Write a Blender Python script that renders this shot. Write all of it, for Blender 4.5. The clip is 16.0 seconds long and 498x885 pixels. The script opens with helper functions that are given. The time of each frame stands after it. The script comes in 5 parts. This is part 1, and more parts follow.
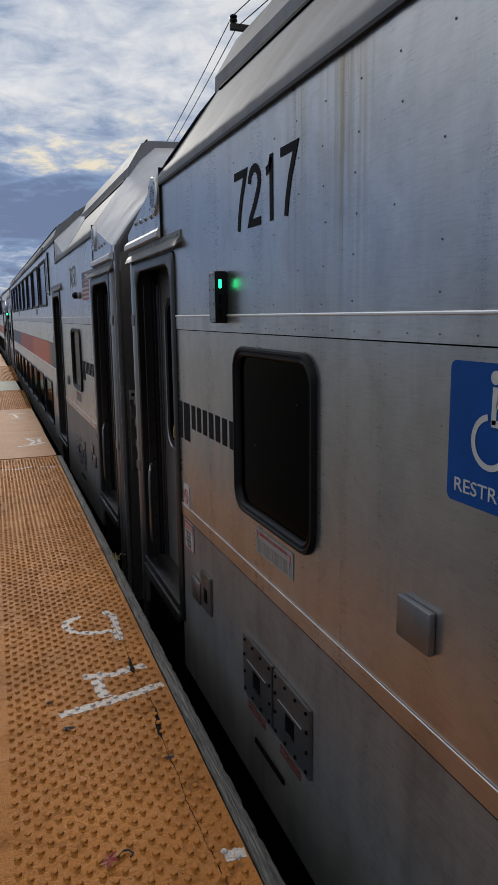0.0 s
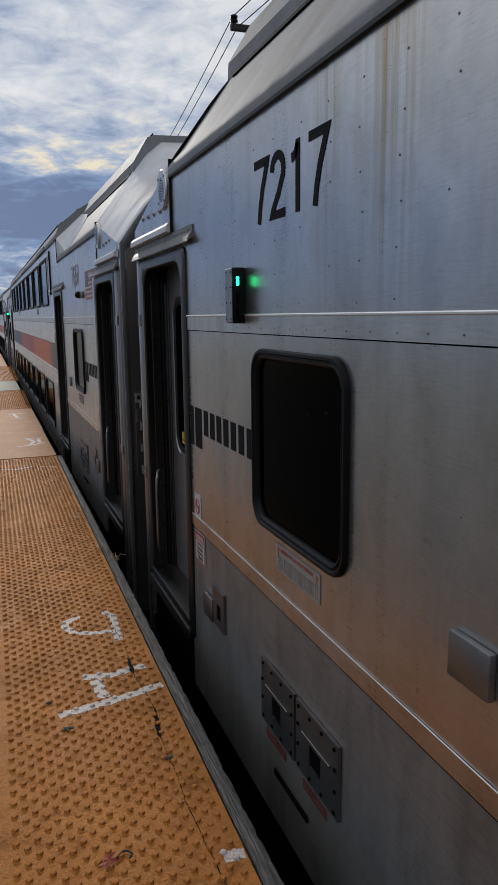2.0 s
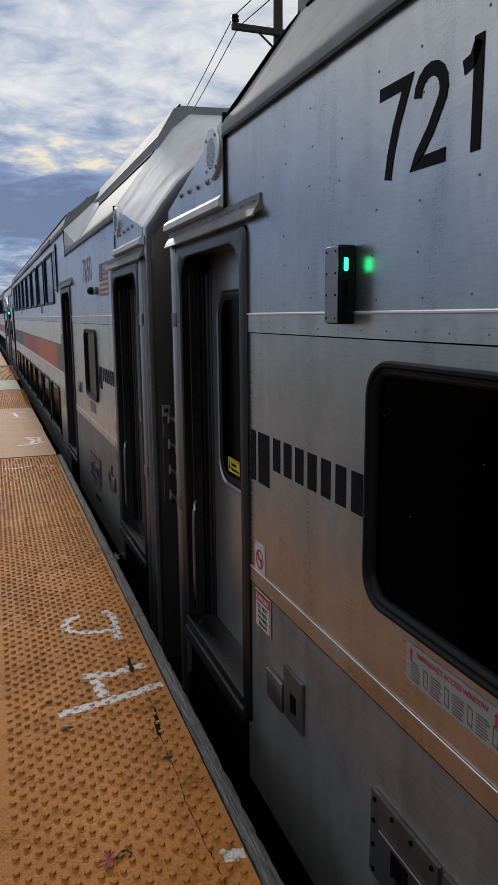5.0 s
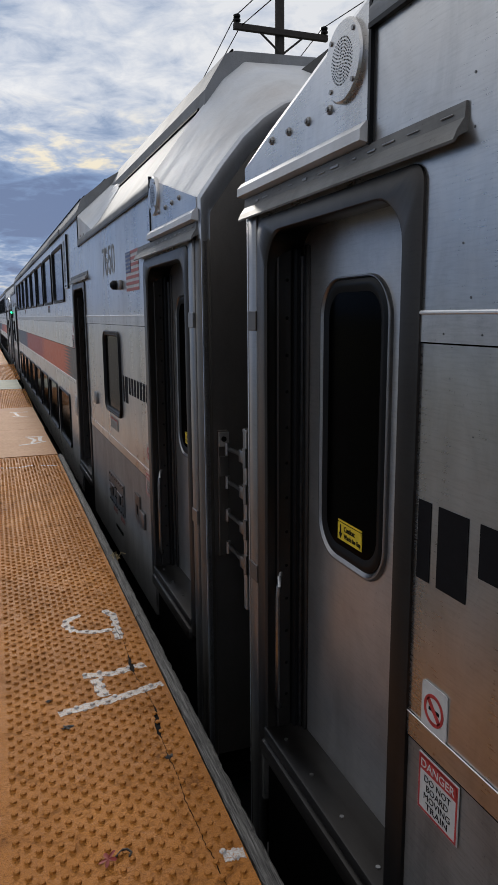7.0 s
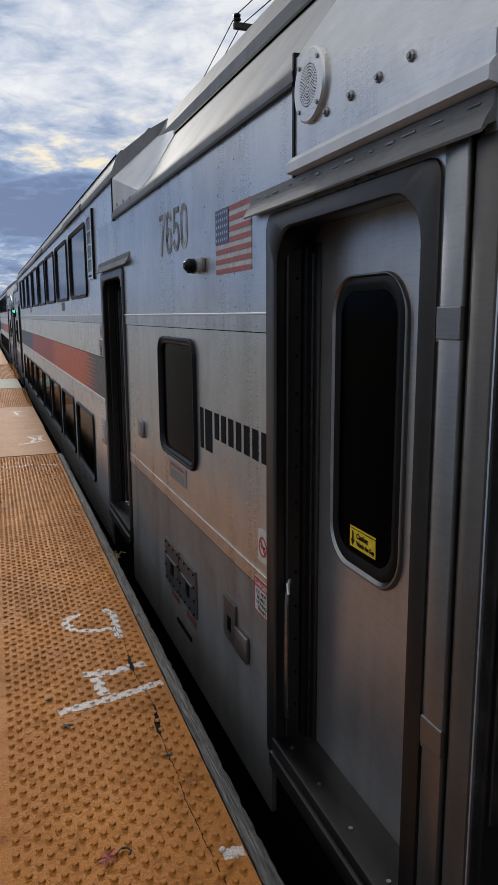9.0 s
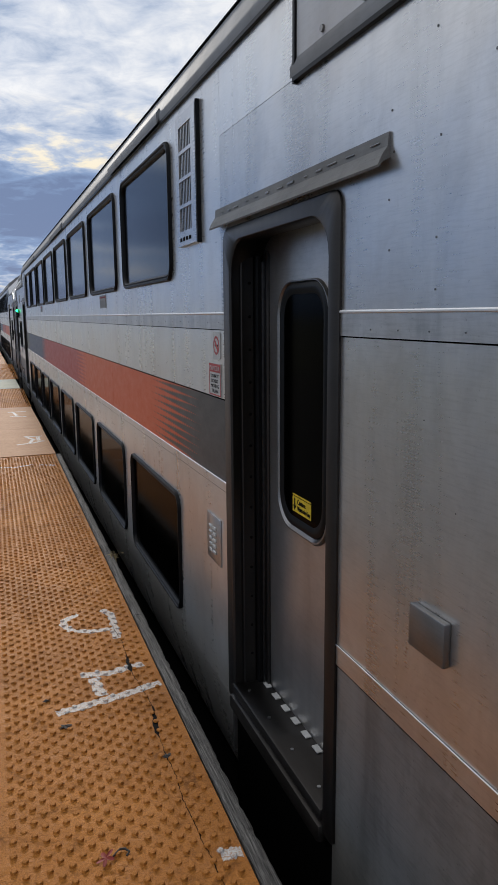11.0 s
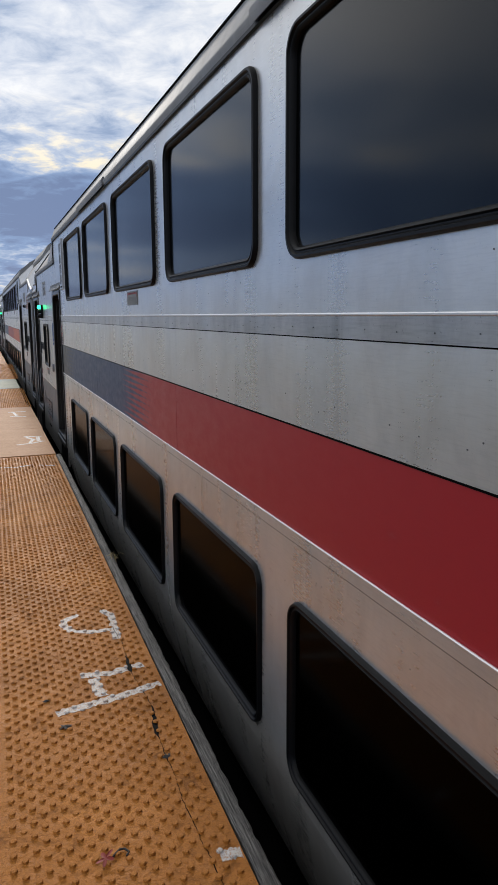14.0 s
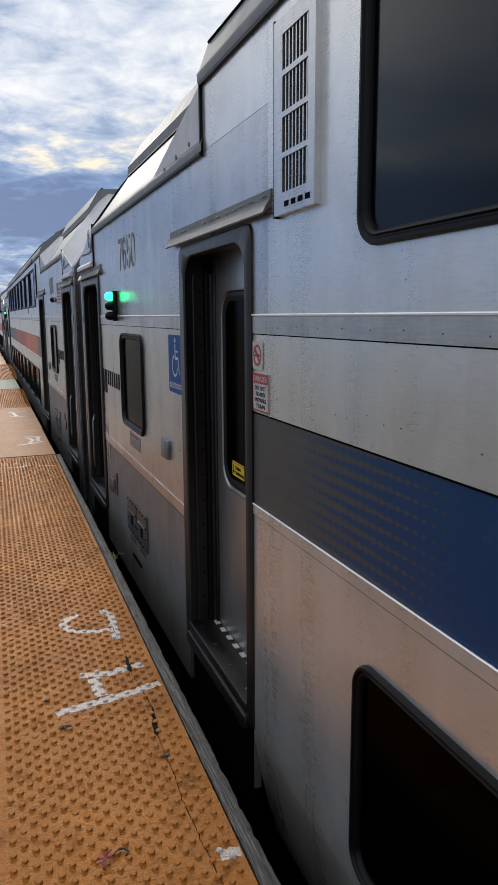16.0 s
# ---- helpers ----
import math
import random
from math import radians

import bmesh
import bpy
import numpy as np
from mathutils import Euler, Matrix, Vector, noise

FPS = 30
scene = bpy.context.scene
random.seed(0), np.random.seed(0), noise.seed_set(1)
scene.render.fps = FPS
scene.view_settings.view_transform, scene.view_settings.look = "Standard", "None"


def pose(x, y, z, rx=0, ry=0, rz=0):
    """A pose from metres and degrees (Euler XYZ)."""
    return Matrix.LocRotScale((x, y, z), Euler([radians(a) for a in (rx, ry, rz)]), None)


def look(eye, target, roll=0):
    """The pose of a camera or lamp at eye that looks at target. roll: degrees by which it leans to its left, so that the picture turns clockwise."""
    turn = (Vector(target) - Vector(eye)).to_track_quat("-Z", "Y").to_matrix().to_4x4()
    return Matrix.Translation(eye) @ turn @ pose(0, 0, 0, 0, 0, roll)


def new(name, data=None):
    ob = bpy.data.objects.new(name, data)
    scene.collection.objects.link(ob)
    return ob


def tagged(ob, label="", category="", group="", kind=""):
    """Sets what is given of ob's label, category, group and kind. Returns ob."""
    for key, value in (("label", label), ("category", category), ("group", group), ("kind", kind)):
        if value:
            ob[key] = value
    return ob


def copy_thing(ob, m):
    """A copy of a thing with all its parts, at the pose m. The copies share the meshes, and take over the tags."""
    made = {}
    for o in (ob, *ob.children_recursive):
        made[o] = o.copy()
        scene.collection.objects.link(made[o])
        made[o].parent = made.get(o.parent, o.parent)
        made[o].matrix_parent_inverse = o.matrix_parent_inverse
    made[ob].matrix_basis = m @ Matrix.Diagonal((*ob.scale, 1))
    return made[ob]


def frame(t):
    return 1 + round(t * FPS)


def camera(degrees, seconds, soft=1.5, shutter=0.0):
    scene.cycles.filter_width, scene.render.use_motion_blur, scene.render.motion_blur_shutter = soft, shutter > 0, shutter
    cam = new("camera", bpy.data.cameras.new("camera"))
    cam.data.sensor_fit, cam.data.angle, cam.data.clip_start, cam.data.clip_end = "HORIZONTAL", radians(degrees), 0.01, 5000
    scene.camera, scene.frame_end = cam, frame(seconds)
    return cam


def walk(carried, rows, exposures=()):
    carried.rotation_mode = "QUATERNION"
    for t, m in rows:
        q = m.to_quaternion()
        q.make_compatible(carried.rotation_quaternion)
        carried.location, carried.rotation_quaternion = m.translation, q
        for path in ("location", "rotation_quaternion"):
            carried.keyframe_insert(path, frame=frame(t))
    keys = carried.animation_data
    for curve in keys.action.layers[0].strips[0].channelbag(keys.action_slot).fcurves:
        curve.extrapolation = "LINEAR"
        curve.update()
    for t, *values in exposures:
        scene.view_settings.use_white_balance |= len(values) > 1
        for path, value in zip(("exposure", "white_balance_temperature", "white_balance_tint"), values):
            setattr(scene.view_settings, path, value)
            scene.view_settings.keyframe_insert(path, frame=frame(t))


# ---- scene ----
# Platform top is z = 0. The track runs along +y; the train's near side is the plane x = 1.
cam = camera(38.62, 16.0, soft=1.3)
walk(cam, [
    (0, pose(-0.0001, -0.0002, 1.6501, 79.845, 0.710, -20.352)),
    (1, pose(-0.0010, -0.0018, 1.6510, 79.863, 0.674, -20.352)),
    (2, pose(0.0022, 0.0027, 1.6489, 79.869, 0.642, -20.334)),
    (3, pose(0.0011, 0.0048, 1.6493, 79.845, 0.571, -20.345)),
    (4, pose(0.0008, 0.0083, 1.6476, 79.843, 0.537, -20.357)),
    (6.5, pose(0.0031, 0.0066, 1.6442, 79.862, 0.454, -20.212)),
    (7.5, pose(0.0007, 0.0017, 1.6493, 79.819, 0.401, -20.226)),
    (8.5, pose(0.0013, 0.0005, 1.6456, 79.821, 0.394, -20.207)),
    (9, pose(-0.0001, 0.0010, 1.6462, 79.802, 0.357, -20.222)),
    (11.5, pose(0.0077, 0.0049, 1.6436, 79.799, 0.489, -20.345)),
    (12.5, pose(0.0035, 0.0000, 1.6480, 79.818, 0.372, -20.357)),
    (13.5, pose(0.0010, 0.0008, 1.6478, 79.852, 0.268, -20.345)),
    (14.5, pose(0.0030, -0.0036, 1.6512, 79.815, 0.340, -20.320)),
    (15.5, pose(0.0041, -0.0050, 1.6510, 79.819, 0.360, -20.335)),
    (16, pose(0.0026, -0.0050, 1.6497, 79.854, 0.330, -20.342)),
], exposures=[(0, 0.0), (4, 0.05), (6.5, 0.12), (9, 0.2), (11.5, 0.28), (16, 0.36)])

# how far the train has rolled towards the camera, second by second
ROLL = [(0, 0), (0.5, 0.016), (1, 0.063), (1.5, 0.137), (2, 0.226), (2.5, 0.329), (3, 0.445), (3.5, 0.583),
        (4, 0.743), (4.5, 0.925), (5, 1.125), (5.5, 1.36), (6, 1.635), (6.5, 1.955), (7, 2.335), (7.5, 2.755),
        (8, 3.262), (8.5, 3.842), (9, 4.492), (9.5, 5.222), (10, 6.043), (10.5, 6.958), (11, 7.99),
        (11.5, 9.125), (12, 10.312), (12.5, 11.588), (13, 12.99), (13.5, 14.467), (14, 16.07), (14.5, 17.735),
        (15, 19.53), (15.5, 21.425), (16, 23.38)]
CAR_PITCH = 26.03      # coupled length of one car
CAR_LENGTH = 25.36
FRONT = 5.76           # where the second car's leading end stands at the start
SIDE = 1.0             # x of the near side of the train

# ---- world and sun ----
SUN_ELEV, SUN_TURN = 19.0, 2.5      # degrees; turn from +y towards +x
world = bpy.data.worlds.new("world")
scene.world = world
world.use_nodes = True
wt = world.node_tree
wt.nodes.clear()


def wnode(kind, **kw):
    n = wt.nodes.new(kind)
    for k, v in kw.items():
        n.inputs[k].default_value = v
    return n


w_out = wt.nodes.new("ShaderNodeOutputWorld")
w_bg = wnode("ShaderNodeBackground", Strength=0.11)
w_sky = wt.nodes.new("ShaderNodeTexSky")
w_sky.sky_type = "NISHITA"
w_sky.sun_disc = False
w_sky.sun_elevation = radians(SUN_ELEV)
w_sky.sun_rotation = radians(SUN_TURN)
w_sky.dust_density = 1.0
w_co = wt.nodes.new("ShaderNodeTexCoord")
w_sep = wt.nodes.new("ShaderNodeSeparateXYZ")
wt.links.new(w_co.outputs["Generated"], w_sep.inputs[0])


def wmath(op, a, b=None):
    n = wt.nodes.new("ShaderNodeMath")
    n.operation = op
    for i, v in enumerate((a, b)):
        if v is None:
            continue
        if isinstance(v, (int, float)):
            n.inputs[i].default_value = v
        else:
            wt.links.new(v, n.inputs[i])
    return n.outputs[0]


w_den = wmath("ADD", wmath("MAXIMUM", w_sep.outputs[2], 0.0), 0.16)
w_x = wmath("DIVIDE", w_sep.outputs[0], w_den)
w_y = wmath("DIVIDE", w_sep.outputs[1], w_den)
w_vec = wt.nodes.new("ShaderNodeCombineXYZ")
wt.links.new(wmath("MULTIPLY", w_x, 1.5), w_vec.inputs[0])
wt.links.new(w_y, w_vec.inputs[1])


def wnoise(scale, detail, rough, dist, shift):
    n = wnode("ShaderNodeTexNoise", Scale=scale, Detail=detail, Roughness=rough, Distortion=dist)
    m = wt.nodes.new("ShaderNodeMapping")
    m.inputs["Location"].default_value = shift
    m.inputs["Rotation"].default_value = (0, 0, radians(28))
    m.inputs["Scale"].default_value = (0.8, 1.25, 1.0)
    wt.links.new(w_vec.outputs[0], m.inputs[0])
    wt.links.new(m.outputs[0], n.inputs["Vector"])
    return n.outputs["Fac"]


def wramp(fac, *stops):
    r = wt.nodes.new("ShaderNodeValToRGB")
    el = r.color_ramp.elements
    while len(el) < len(stops):
        el.new(0.5)
    for e, (at, c) in zip(el, stops):
        e.position, e.color = at, (*c, 1)
    wt.links.new(fac, r.inputs[0])
    return r.outputs[0]


w_big = wnoise(1.1, 7, 0.55, 0.25, (3.1, 1.7, 0))
w_small = wnoise(5.5, 8, 0.60, 0.35, (0.4, 5.2, 0))
w_low = wramp(w_sep.outputs[2], (0.0, (0.36,) * 3), (0.05, (0.40,) * 3), (0.085, (0.50,) * 3), (0.115, (0.31,) * 3), (0.165, (0.34,) * 3), (0.205, (0.60,) * 3), (0.26, (0.51,) * 3), (0.34, (0.62,) * 3), (0.50, (0.86,) * 3))
w_mix = wmath("ADD", wmath("MULTIPLY", w_big, 0.80), wmath("MULTIPLY", w_small, 0.62))
w_mix = wmath("SUBTRACT", w_mix, 0.215)
w_mix = wmath("ADD", w_mix, wmath("MULTIPLY", wmath("SUBTRACT", w_low, 0.5), 0.66))
w_high_cloud = wramp(w_mix, (0.34, (0.17, 0.28, 0.48)), (0.45, (0.36, 0.46, 0.64)), (0.55, (0.61, 0.68, 0.81)), (0.68, (0.90, 0.92, 0.96)))
w_low_cloud = wramp(w_mix, (0.34, (0.13, 0.21, 0.40)), (0.47, (0.20, 0.32, 0.56)), (0.56, (0.42, 0.52, 0.70)), (0.64, (1.0, 0.88, 0.64)))
w_where = wramp(w_sep.outputs[2], (0.17, (0.0, 0.0, 0.0)), (0.27, (1.0, 1.0, 1.0)))
w_tint = wt.nodes.new("ShaderNodeMix")
w_tint.data_type = "RGBA"
wt.links.new(w_where, w_tint.inputs[0])
wt.links.new(w_low_cloud, w_tint.inputs[6])
wt.links.new(w_high_cloud, w_tint.inputs[7])
w_scale = wt.nodes.new("ShaderNodeVectorMath")
w_scale.operation = "SCALE"
# sky gain raised ahead and towards -x, added to brighten the train's side
w_side = wmath("ADD", wmath("MULTIPLY", w_sep.outputs[1], 0.08), wmath("MULTIPLY", w_sep.outputs[0], -0.16))
wt.links.new(wmath("MULTIPLY", wmath("ADD", w_side, 0.96), 7.2), w_scale.inputs["Scale"])
wt.links.new(w_tint.outputs[2], w_scale.inputs[0])
w_m = wt.nodes.new("ShaderNodeMix")
w_m.data_type = "RGBA"
w_m.inputs[0].default_value = 0.985
wt.links.new(w_sky.outputs[0], w_m.inputs[6])
wt.links.new(w_scale.outputs[0], w_m.inputs[7])
wt.links.new(w_m.outputs[2], w_bg.inputs[0])
wt.links.new(w_bg.outputs[0], w_out.inputs[0])

sun = new("sun", bpy.data.lights.new("sun", "SUN"))
sun.data.energy, sun.data.angle, sun.data.color = 2.1, radians(5), (1.0, 0.95, 0.88)
e, a = radians(SUN_ELEV), radians(SUN_TURN)
sun.matrix_world = look((30 * math.sin(a) * math.cos(e), 30 * math.cos(a) * math.cos(e), 30 * math.sin(e)), (0, 0, 0))


# ---- materials ----
class Mat:
    """A small builder of node materials."""

    def __init__(self, name, base=(0.5, 0.5, 0.5), rough=0.5, metal=0.0, **more):
        self.m = bpy.data.materials.new(name)
        self.m.use_nodes = True
        self.t = self.m.node_tree
        self.p = self.t.nodes["Principled BSDF"]
        self.set(**{"Base Color": (*base, 1), "Roughness": rough, "Metallic": metal, **more})
        self.co = None

    def set(self, **kw):
        for k, v in kw.items():
            self.p.inputs[k].default_value = v
        return self

    def coord(self, scale=(1, 1, 1), which="Object"):
        if self.co is None:
            self.co = self.t.nodes.new("ShaderNodeTexCoord")
        n = self.t.nodes.new("ShaderNodeMapping")
        n.inputs["Scale"].default_value = scale
        self.t.links.new(self.co.outputs[which], n.inputs[0])
        return n.outputs[0]

    def noise(self, scale, detail=4, rough=0.6, stretch=(1, 1, 1), dist=0.0):
        n = self.t.nodes.new("ShaderNodeTexNoise")
        for k, v in (("Scale", scale), ("Detail", detail), ("Roughness", rough), ("Distortion", dist)):
            n.inputs[k].default_value = v
        self.t.links.new(self.coord(stretch), n.inputs["Vector"])
        return n.outputs["Fac"]

    def math(self, op, a, b=0.0, c=None):
        n = self.t.nodes.new("ShaderNodeMath")
        n.operation = op
        for i, v in enumerate((a, b, c)):
            if v is None:
                continue
            if isinstance(v, (int, float)):
                n.inputs[i].default_value = v
            else:
                self.t.links.new(v, n.inputs[i])
        return n.outputs[0]

    def ramp(self, fac, *stops):
        r = self.t.nodes.new("ShaderNodeValToRGB")
        el = r.color_ramp.elements
        while len(el) < len(stops):
            el.new(0.5)
        for e, (at, c) in zip(el, stops):
            e.position = at
            e.color = (*c, 1) if isinstance(c, tuple) else (c, c, c, 1)
        self.t.links.new(fac, r.inputs[0])
        return r.outputs[0]

    def mix(self, fac, a, b, blend="MIX"):
        n = self.t.nodes.new("ShaderNodeMix")
        n.data_type = "RGBA"
        n.blend_type = blend
        for i, v in ((0, fac), (6, a), (7, b)):
            if isinstance(v, (int, float)):
                n.inputs[i].default_value = v
            elif isinstance(v, tuple):
                n.inputs[i].default_value = (*v, 1)
            else:
                self.t.links.new(v, n.inputs[i])
        return n.outputs[2]

    def link(self, **kw):
        for k, v in kw.items():
            self.t.links.new(v, self.p.inputs[k.replace("_", " ")])
        return self

    def bump(self, height, strength=0.3, dist=0.002):
        n = self.t.nodes.new("ShaderNodeBump")
        n.inputs["Strength"].default_value = strength
        n.inputs["Distance"].default_value = dist
        self.t.links.new(height, n.inputs["Height"])
        self.t.links.new(n.outputs[0], self.p.inputs["Normal"])
        return self


def steel(name, base, rough, streak=0.5, spread=0.1, wave=0.5, metal=1.0, rust=(), aniso=0.6):
    """Brushed stainless steel: lengthways brushing that smears reflections upright, slow waves in the sheet, water streaks."""
    s = Mat(name, base, rough, metal, Anisotropic=aniso)
    up = s.t.nodes.new("ShaderNodeCombineXYZ")
    up.inputs[2].default_value = 1.0
    s.t.links.new(up.outputs[0], s.p.inputs["Tangent"])
    brush = s.noise(110, 3, 0.6, (1, 0.11, 1.5))
    drip = s.noise(5, 5, 0.62, (1, 1.0, 0.07))
    blot = s.noise(1.6, 4, 0.6, (1, 0.8, 1.0))
    dirt = s.ramp(drip, (0.28, 0.62), (0.46, 0.88), (0.64, 1.0))
    specks = s.ramp(s.noise(95, 3, 0.6), (0.66, 1.0), (0.72, 0.62))
    grime = s.ramp(s.noise(7, 7, 0.72, (1, 0.7, 0.5), 0.6), (0.30, 0.72), (0.55, 1.0))
    flecks = s.ramp(brush, (0.30, 0.80), (0.52, 0.97), (0.70, 1.0))
    dirt = s.mix(1.0, s.mix(1.0, s.mix(1.0, dirt, specks, "MULTIPLY"), grime, "MULTIPLY"), flecks, "MULTIPLY")
    tone = s.mix(streak, (1, 1, 1), dirt, "MIX")
    warm = s.ramp(blot, (0.3, (base[0] * 0.90, base[1] * 0.86, base[2] * 0.83)), (0.5, base), (0.7, (base[0] * 0.95, base[1] * 0.98, base[2] * 1.03)))
    col = s.mix(1.0, warm, tone, "MULTIPLY")
    if rust:
        # water-borne rust runs down the sheet at these places along the car
        sep = s.t.nodes.new("ShaderNodeSeparateXYZ")
        s.t.links.new(s.coord(), sep.inputs[0])
        runs = s.noise(26, 4, 0.7, (1, 1, 0.03))
        for y, w in rust:
            near = s.math("SUBTRACT", 1.0, s.math("DIVIDE", s.math("ABSOLUTE", s.math("SUBTRACT", sep.outputs[1], y)), w))
            high = s.ramp(s.math("MULTIPLY", sep.outputs[2], 0.4), (0.6, 0.0), (0.92, 1.0))
            f = s.math("MULTIPLY", s.math("MULTIPLY", s.math("MAXIMUM", near, 0.0), s.ramp(runs, (0.42, 0.0), (0.62, 1.0))), high)
            col = s.mix(f, col, (0.30, 0.22, 0.11))
    s.link(Base_Color=col)
    r = s.math("ADD", s.math("MULTIPLY", drip, spread), rough - spread * 0.5)
    s.link(Roughness=s.math("ADD", r, s.math("MULTIPLY", s.math("SUBTRACT", brush, 0.5), 0.08)))
    slow = s.noise(2.2, 2, 0.5, (1, 1.3, 0.35))
    bands = s.noise(2.2, 3, 0.5, (1, 1.4, 0.09), 0.2)
    h = s.math("ADD", s.math("MULTIPLY", slow, wave * 7), s.math("MULTIPLY", brush, 0.012))
    h = s.math("ADD", h, s.math("MULTIPLY", bands, wave * 8.5))
    return s.bump(h, 0.26, 0.004).m


STEEL = steel("brushed_stainless_steel", (0.67, 0.655, 0.64), 0.29, 0.6, 0.14, 1.0, 0.88, (), 0.35)
STEEL_OLD = steel("stained_stainless_steel", (0.575, 0.565, 0.552), 0.29, 0.65, 0.14, 1.0, 0.95, ((CAR_LENGTH - 3.20, 0.22), (CAR_LENGTH - 2.85, 0.10)), 0.35)
BELT = steel("grooved_belt_steel", (0.62, 0.605, 0.585), 0.30, 0.8, 0.12, 2.2, 0.85)
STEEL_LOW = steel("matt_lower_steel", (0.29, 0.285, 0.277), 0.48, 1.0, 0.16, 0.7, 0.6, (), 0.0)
RIM = steel("blue_grey_end_rim_steel", (0.46, 0.48, 0.52), 0.36, 0.5, 0.1, 0.3, 0.9)
# Base colour kept low to carry the shade between coupled cars.
STEEL_END = steel("dull_shade_toned_steel", (0.23, 0.217, 0.207), 0.42)
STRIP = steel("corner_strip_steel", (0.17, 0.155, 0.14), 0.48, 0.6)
STEEL_DOOR = steel("door_stainless_steel", (0.58, 0.56, 0.54), 0.33, 0.6, 0.1, 0.5, 0.9)
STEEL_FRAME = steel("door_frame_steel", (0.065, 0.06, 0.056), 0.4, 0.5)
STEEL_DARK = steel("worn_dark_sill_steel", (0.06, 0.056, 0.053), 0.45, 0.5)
ROOF = steel("roof_sheet_steel", (0.27, 0.275, 0.285), 0.75, 0.6, 0.12, 0.8, 0.15, (), 0.0)
# Lighter copy of ROOF; bright sky on the end slope is in its colour.
END_ROOF = steel("sky_bright_toned_sheet", (0.62, 0.625, 0.64), 0.6, 0.4, 0.1, 0.6, 0.3, (), 0.0)
for m in (ROOF, END_ROOF):
    m.node_tree.nodes["Principled BSDF"].inputs["Specular IOR Level"].default_value = 0.12
RAIL = steel("dull_drip_rail_steel", (0.20, 0.197, 0.19), 0.6, 0.9, 0.1, 0.3, 0.35)
SATIN = steel("satin_steel_panel", (0.80, 0.787, 0.765), 0.29, 0.4, 0.14, 0.9, 0.78, (), 0.4)
BEAD = Mat("polished_steel_bead", (0.88, 0.88, 0.88), 0.42, 0.85).m
PLATE = steel("service_plate_steel", (0.30, 0.295, 0.29), 0.36, 0.6, 0.1, 0.3)
RIVET = steel("dark_rivet_heads", (0.20, 0.20, 0.20), 0.5, 0.4)


def plain(name, base, rough, metal=0.0, vary=0.25, scale=30, **more):
    s = Mat(name, base, rough, metal, **more)
    n = s.noise(scale, 5, 0.65)
    lo = tuple(c * (1 - vary) for c in base)
    hi = tuple(min(1, c * (1 + vary)) for c in base)
    s.link(Base_Color=s.ramp(n, (0.3, lo), (0.7, hi)))
    return s.bump(n, 0.08, 0.001).m


RUBBER = plain("black_rubber", (0.0045, 0.0045, 0.005), 0.42, **{"Specular IOR Level": 0.15})
# Near-black for dark parts, and for the shade inside hollows and the step well.
CAVITY = plain("black_paint_and_hollow_shade", (0.003, 0.003, 0.003), 0.8, **{"Specular IOR Level": 0.04})
LINER = plain("unlit_interior_tone", (0.05, 0.048, 0.045), 0.7)
CHROME = plain("worn_chrome", (0.32, 0.32, 0.32), 0.28, 1.0)
INK = plain("black_vinyl_lettering", (0.006, 0.006, 0.007), 0.7, **{"Specular IOR Level": 0.1})
STICKER = plain("greyed_sticker", (0.24, 0.235, 0.22), 0.5, vary=0.12)
WHITE = plain("white_sticker", (0.45, 0.45, 0.435), 0.45, vary=0.1)
RED = plain("red_sticker_ink", (0.35, 0.03, 0.03), 0.45)
BLUE = plain("blue_sign_vinyl", (0.004, 0.055, 0.23), 0.45, vary=0.12, scale=8, **{"Specular IOR Level": 0.15})
YELLOW = plain("yellow_sticker", (0.62, 0.44, 0.02), 0.45)
FADED_RED = plain("faded_red_vinyl", (0.34, 0.09, 0.07), 0.5)
FADED_WHITE = plain("faded_white_vinyl", (0.46, 0.45, 0.44), 0.5)
FADED_BLUE = plain("faded_blue_vinyl", (0.06, 0.09, 0.20), 0.5)
WORN_INK = Mat("peeling_grey_number_vinyl", (0.1, 0.09, 0.08), 0.5, 0.3)
WORN_INK.link(Base_Color=WORN_INK.ramp(WORN_INK.noise(9, 6, 0.7, (1, 1, 0.5)), (0.40, (0.085, 0.075, 0.065)), (0.52, (0.20, 0.18, 0.15)), (0.60, (0.50, 0.49, 0.46))))
WORN_INK = WORN_INK.m
GREY_INK = plain("worn_dark_grey_lettering", (0.10, 0.085, 0.07), 0.45)
SMALL_RED = plain("dull_red_small_print", (0.10, 0.025, 0.02), 0.6)
RED_LENS = plain("red_lamp_lens", (0.11, 0.010, 0.005), 0.2, vary=0.5, scale=40)
GREEN_GLOW = Mat("glowing_green_lens", (0.0, 0.2, 0.08), 0.3, 0.0, **{"Emission Color": (0.02, 1.0, 0.30, 1), "Emission Strength": 3.6}).m
# Lower index dims reflections, in place of dark surroundings; upper panes keep more sky.
GLASS = Mat("dark_tinted_glass", (0.0008, 0.0008, 0.0009), 0.12, 0.0, **{"Transmission Weight": 1.0, "IOR": 1.07}).m
GLASS_UP = Mat("stronger_reflecting_tinted_glass", (0.0008, 0.0008, 0.0009), 0.12, 0.0, **{"Transmission Weight": 1.0, "IOR": 1.36}).m


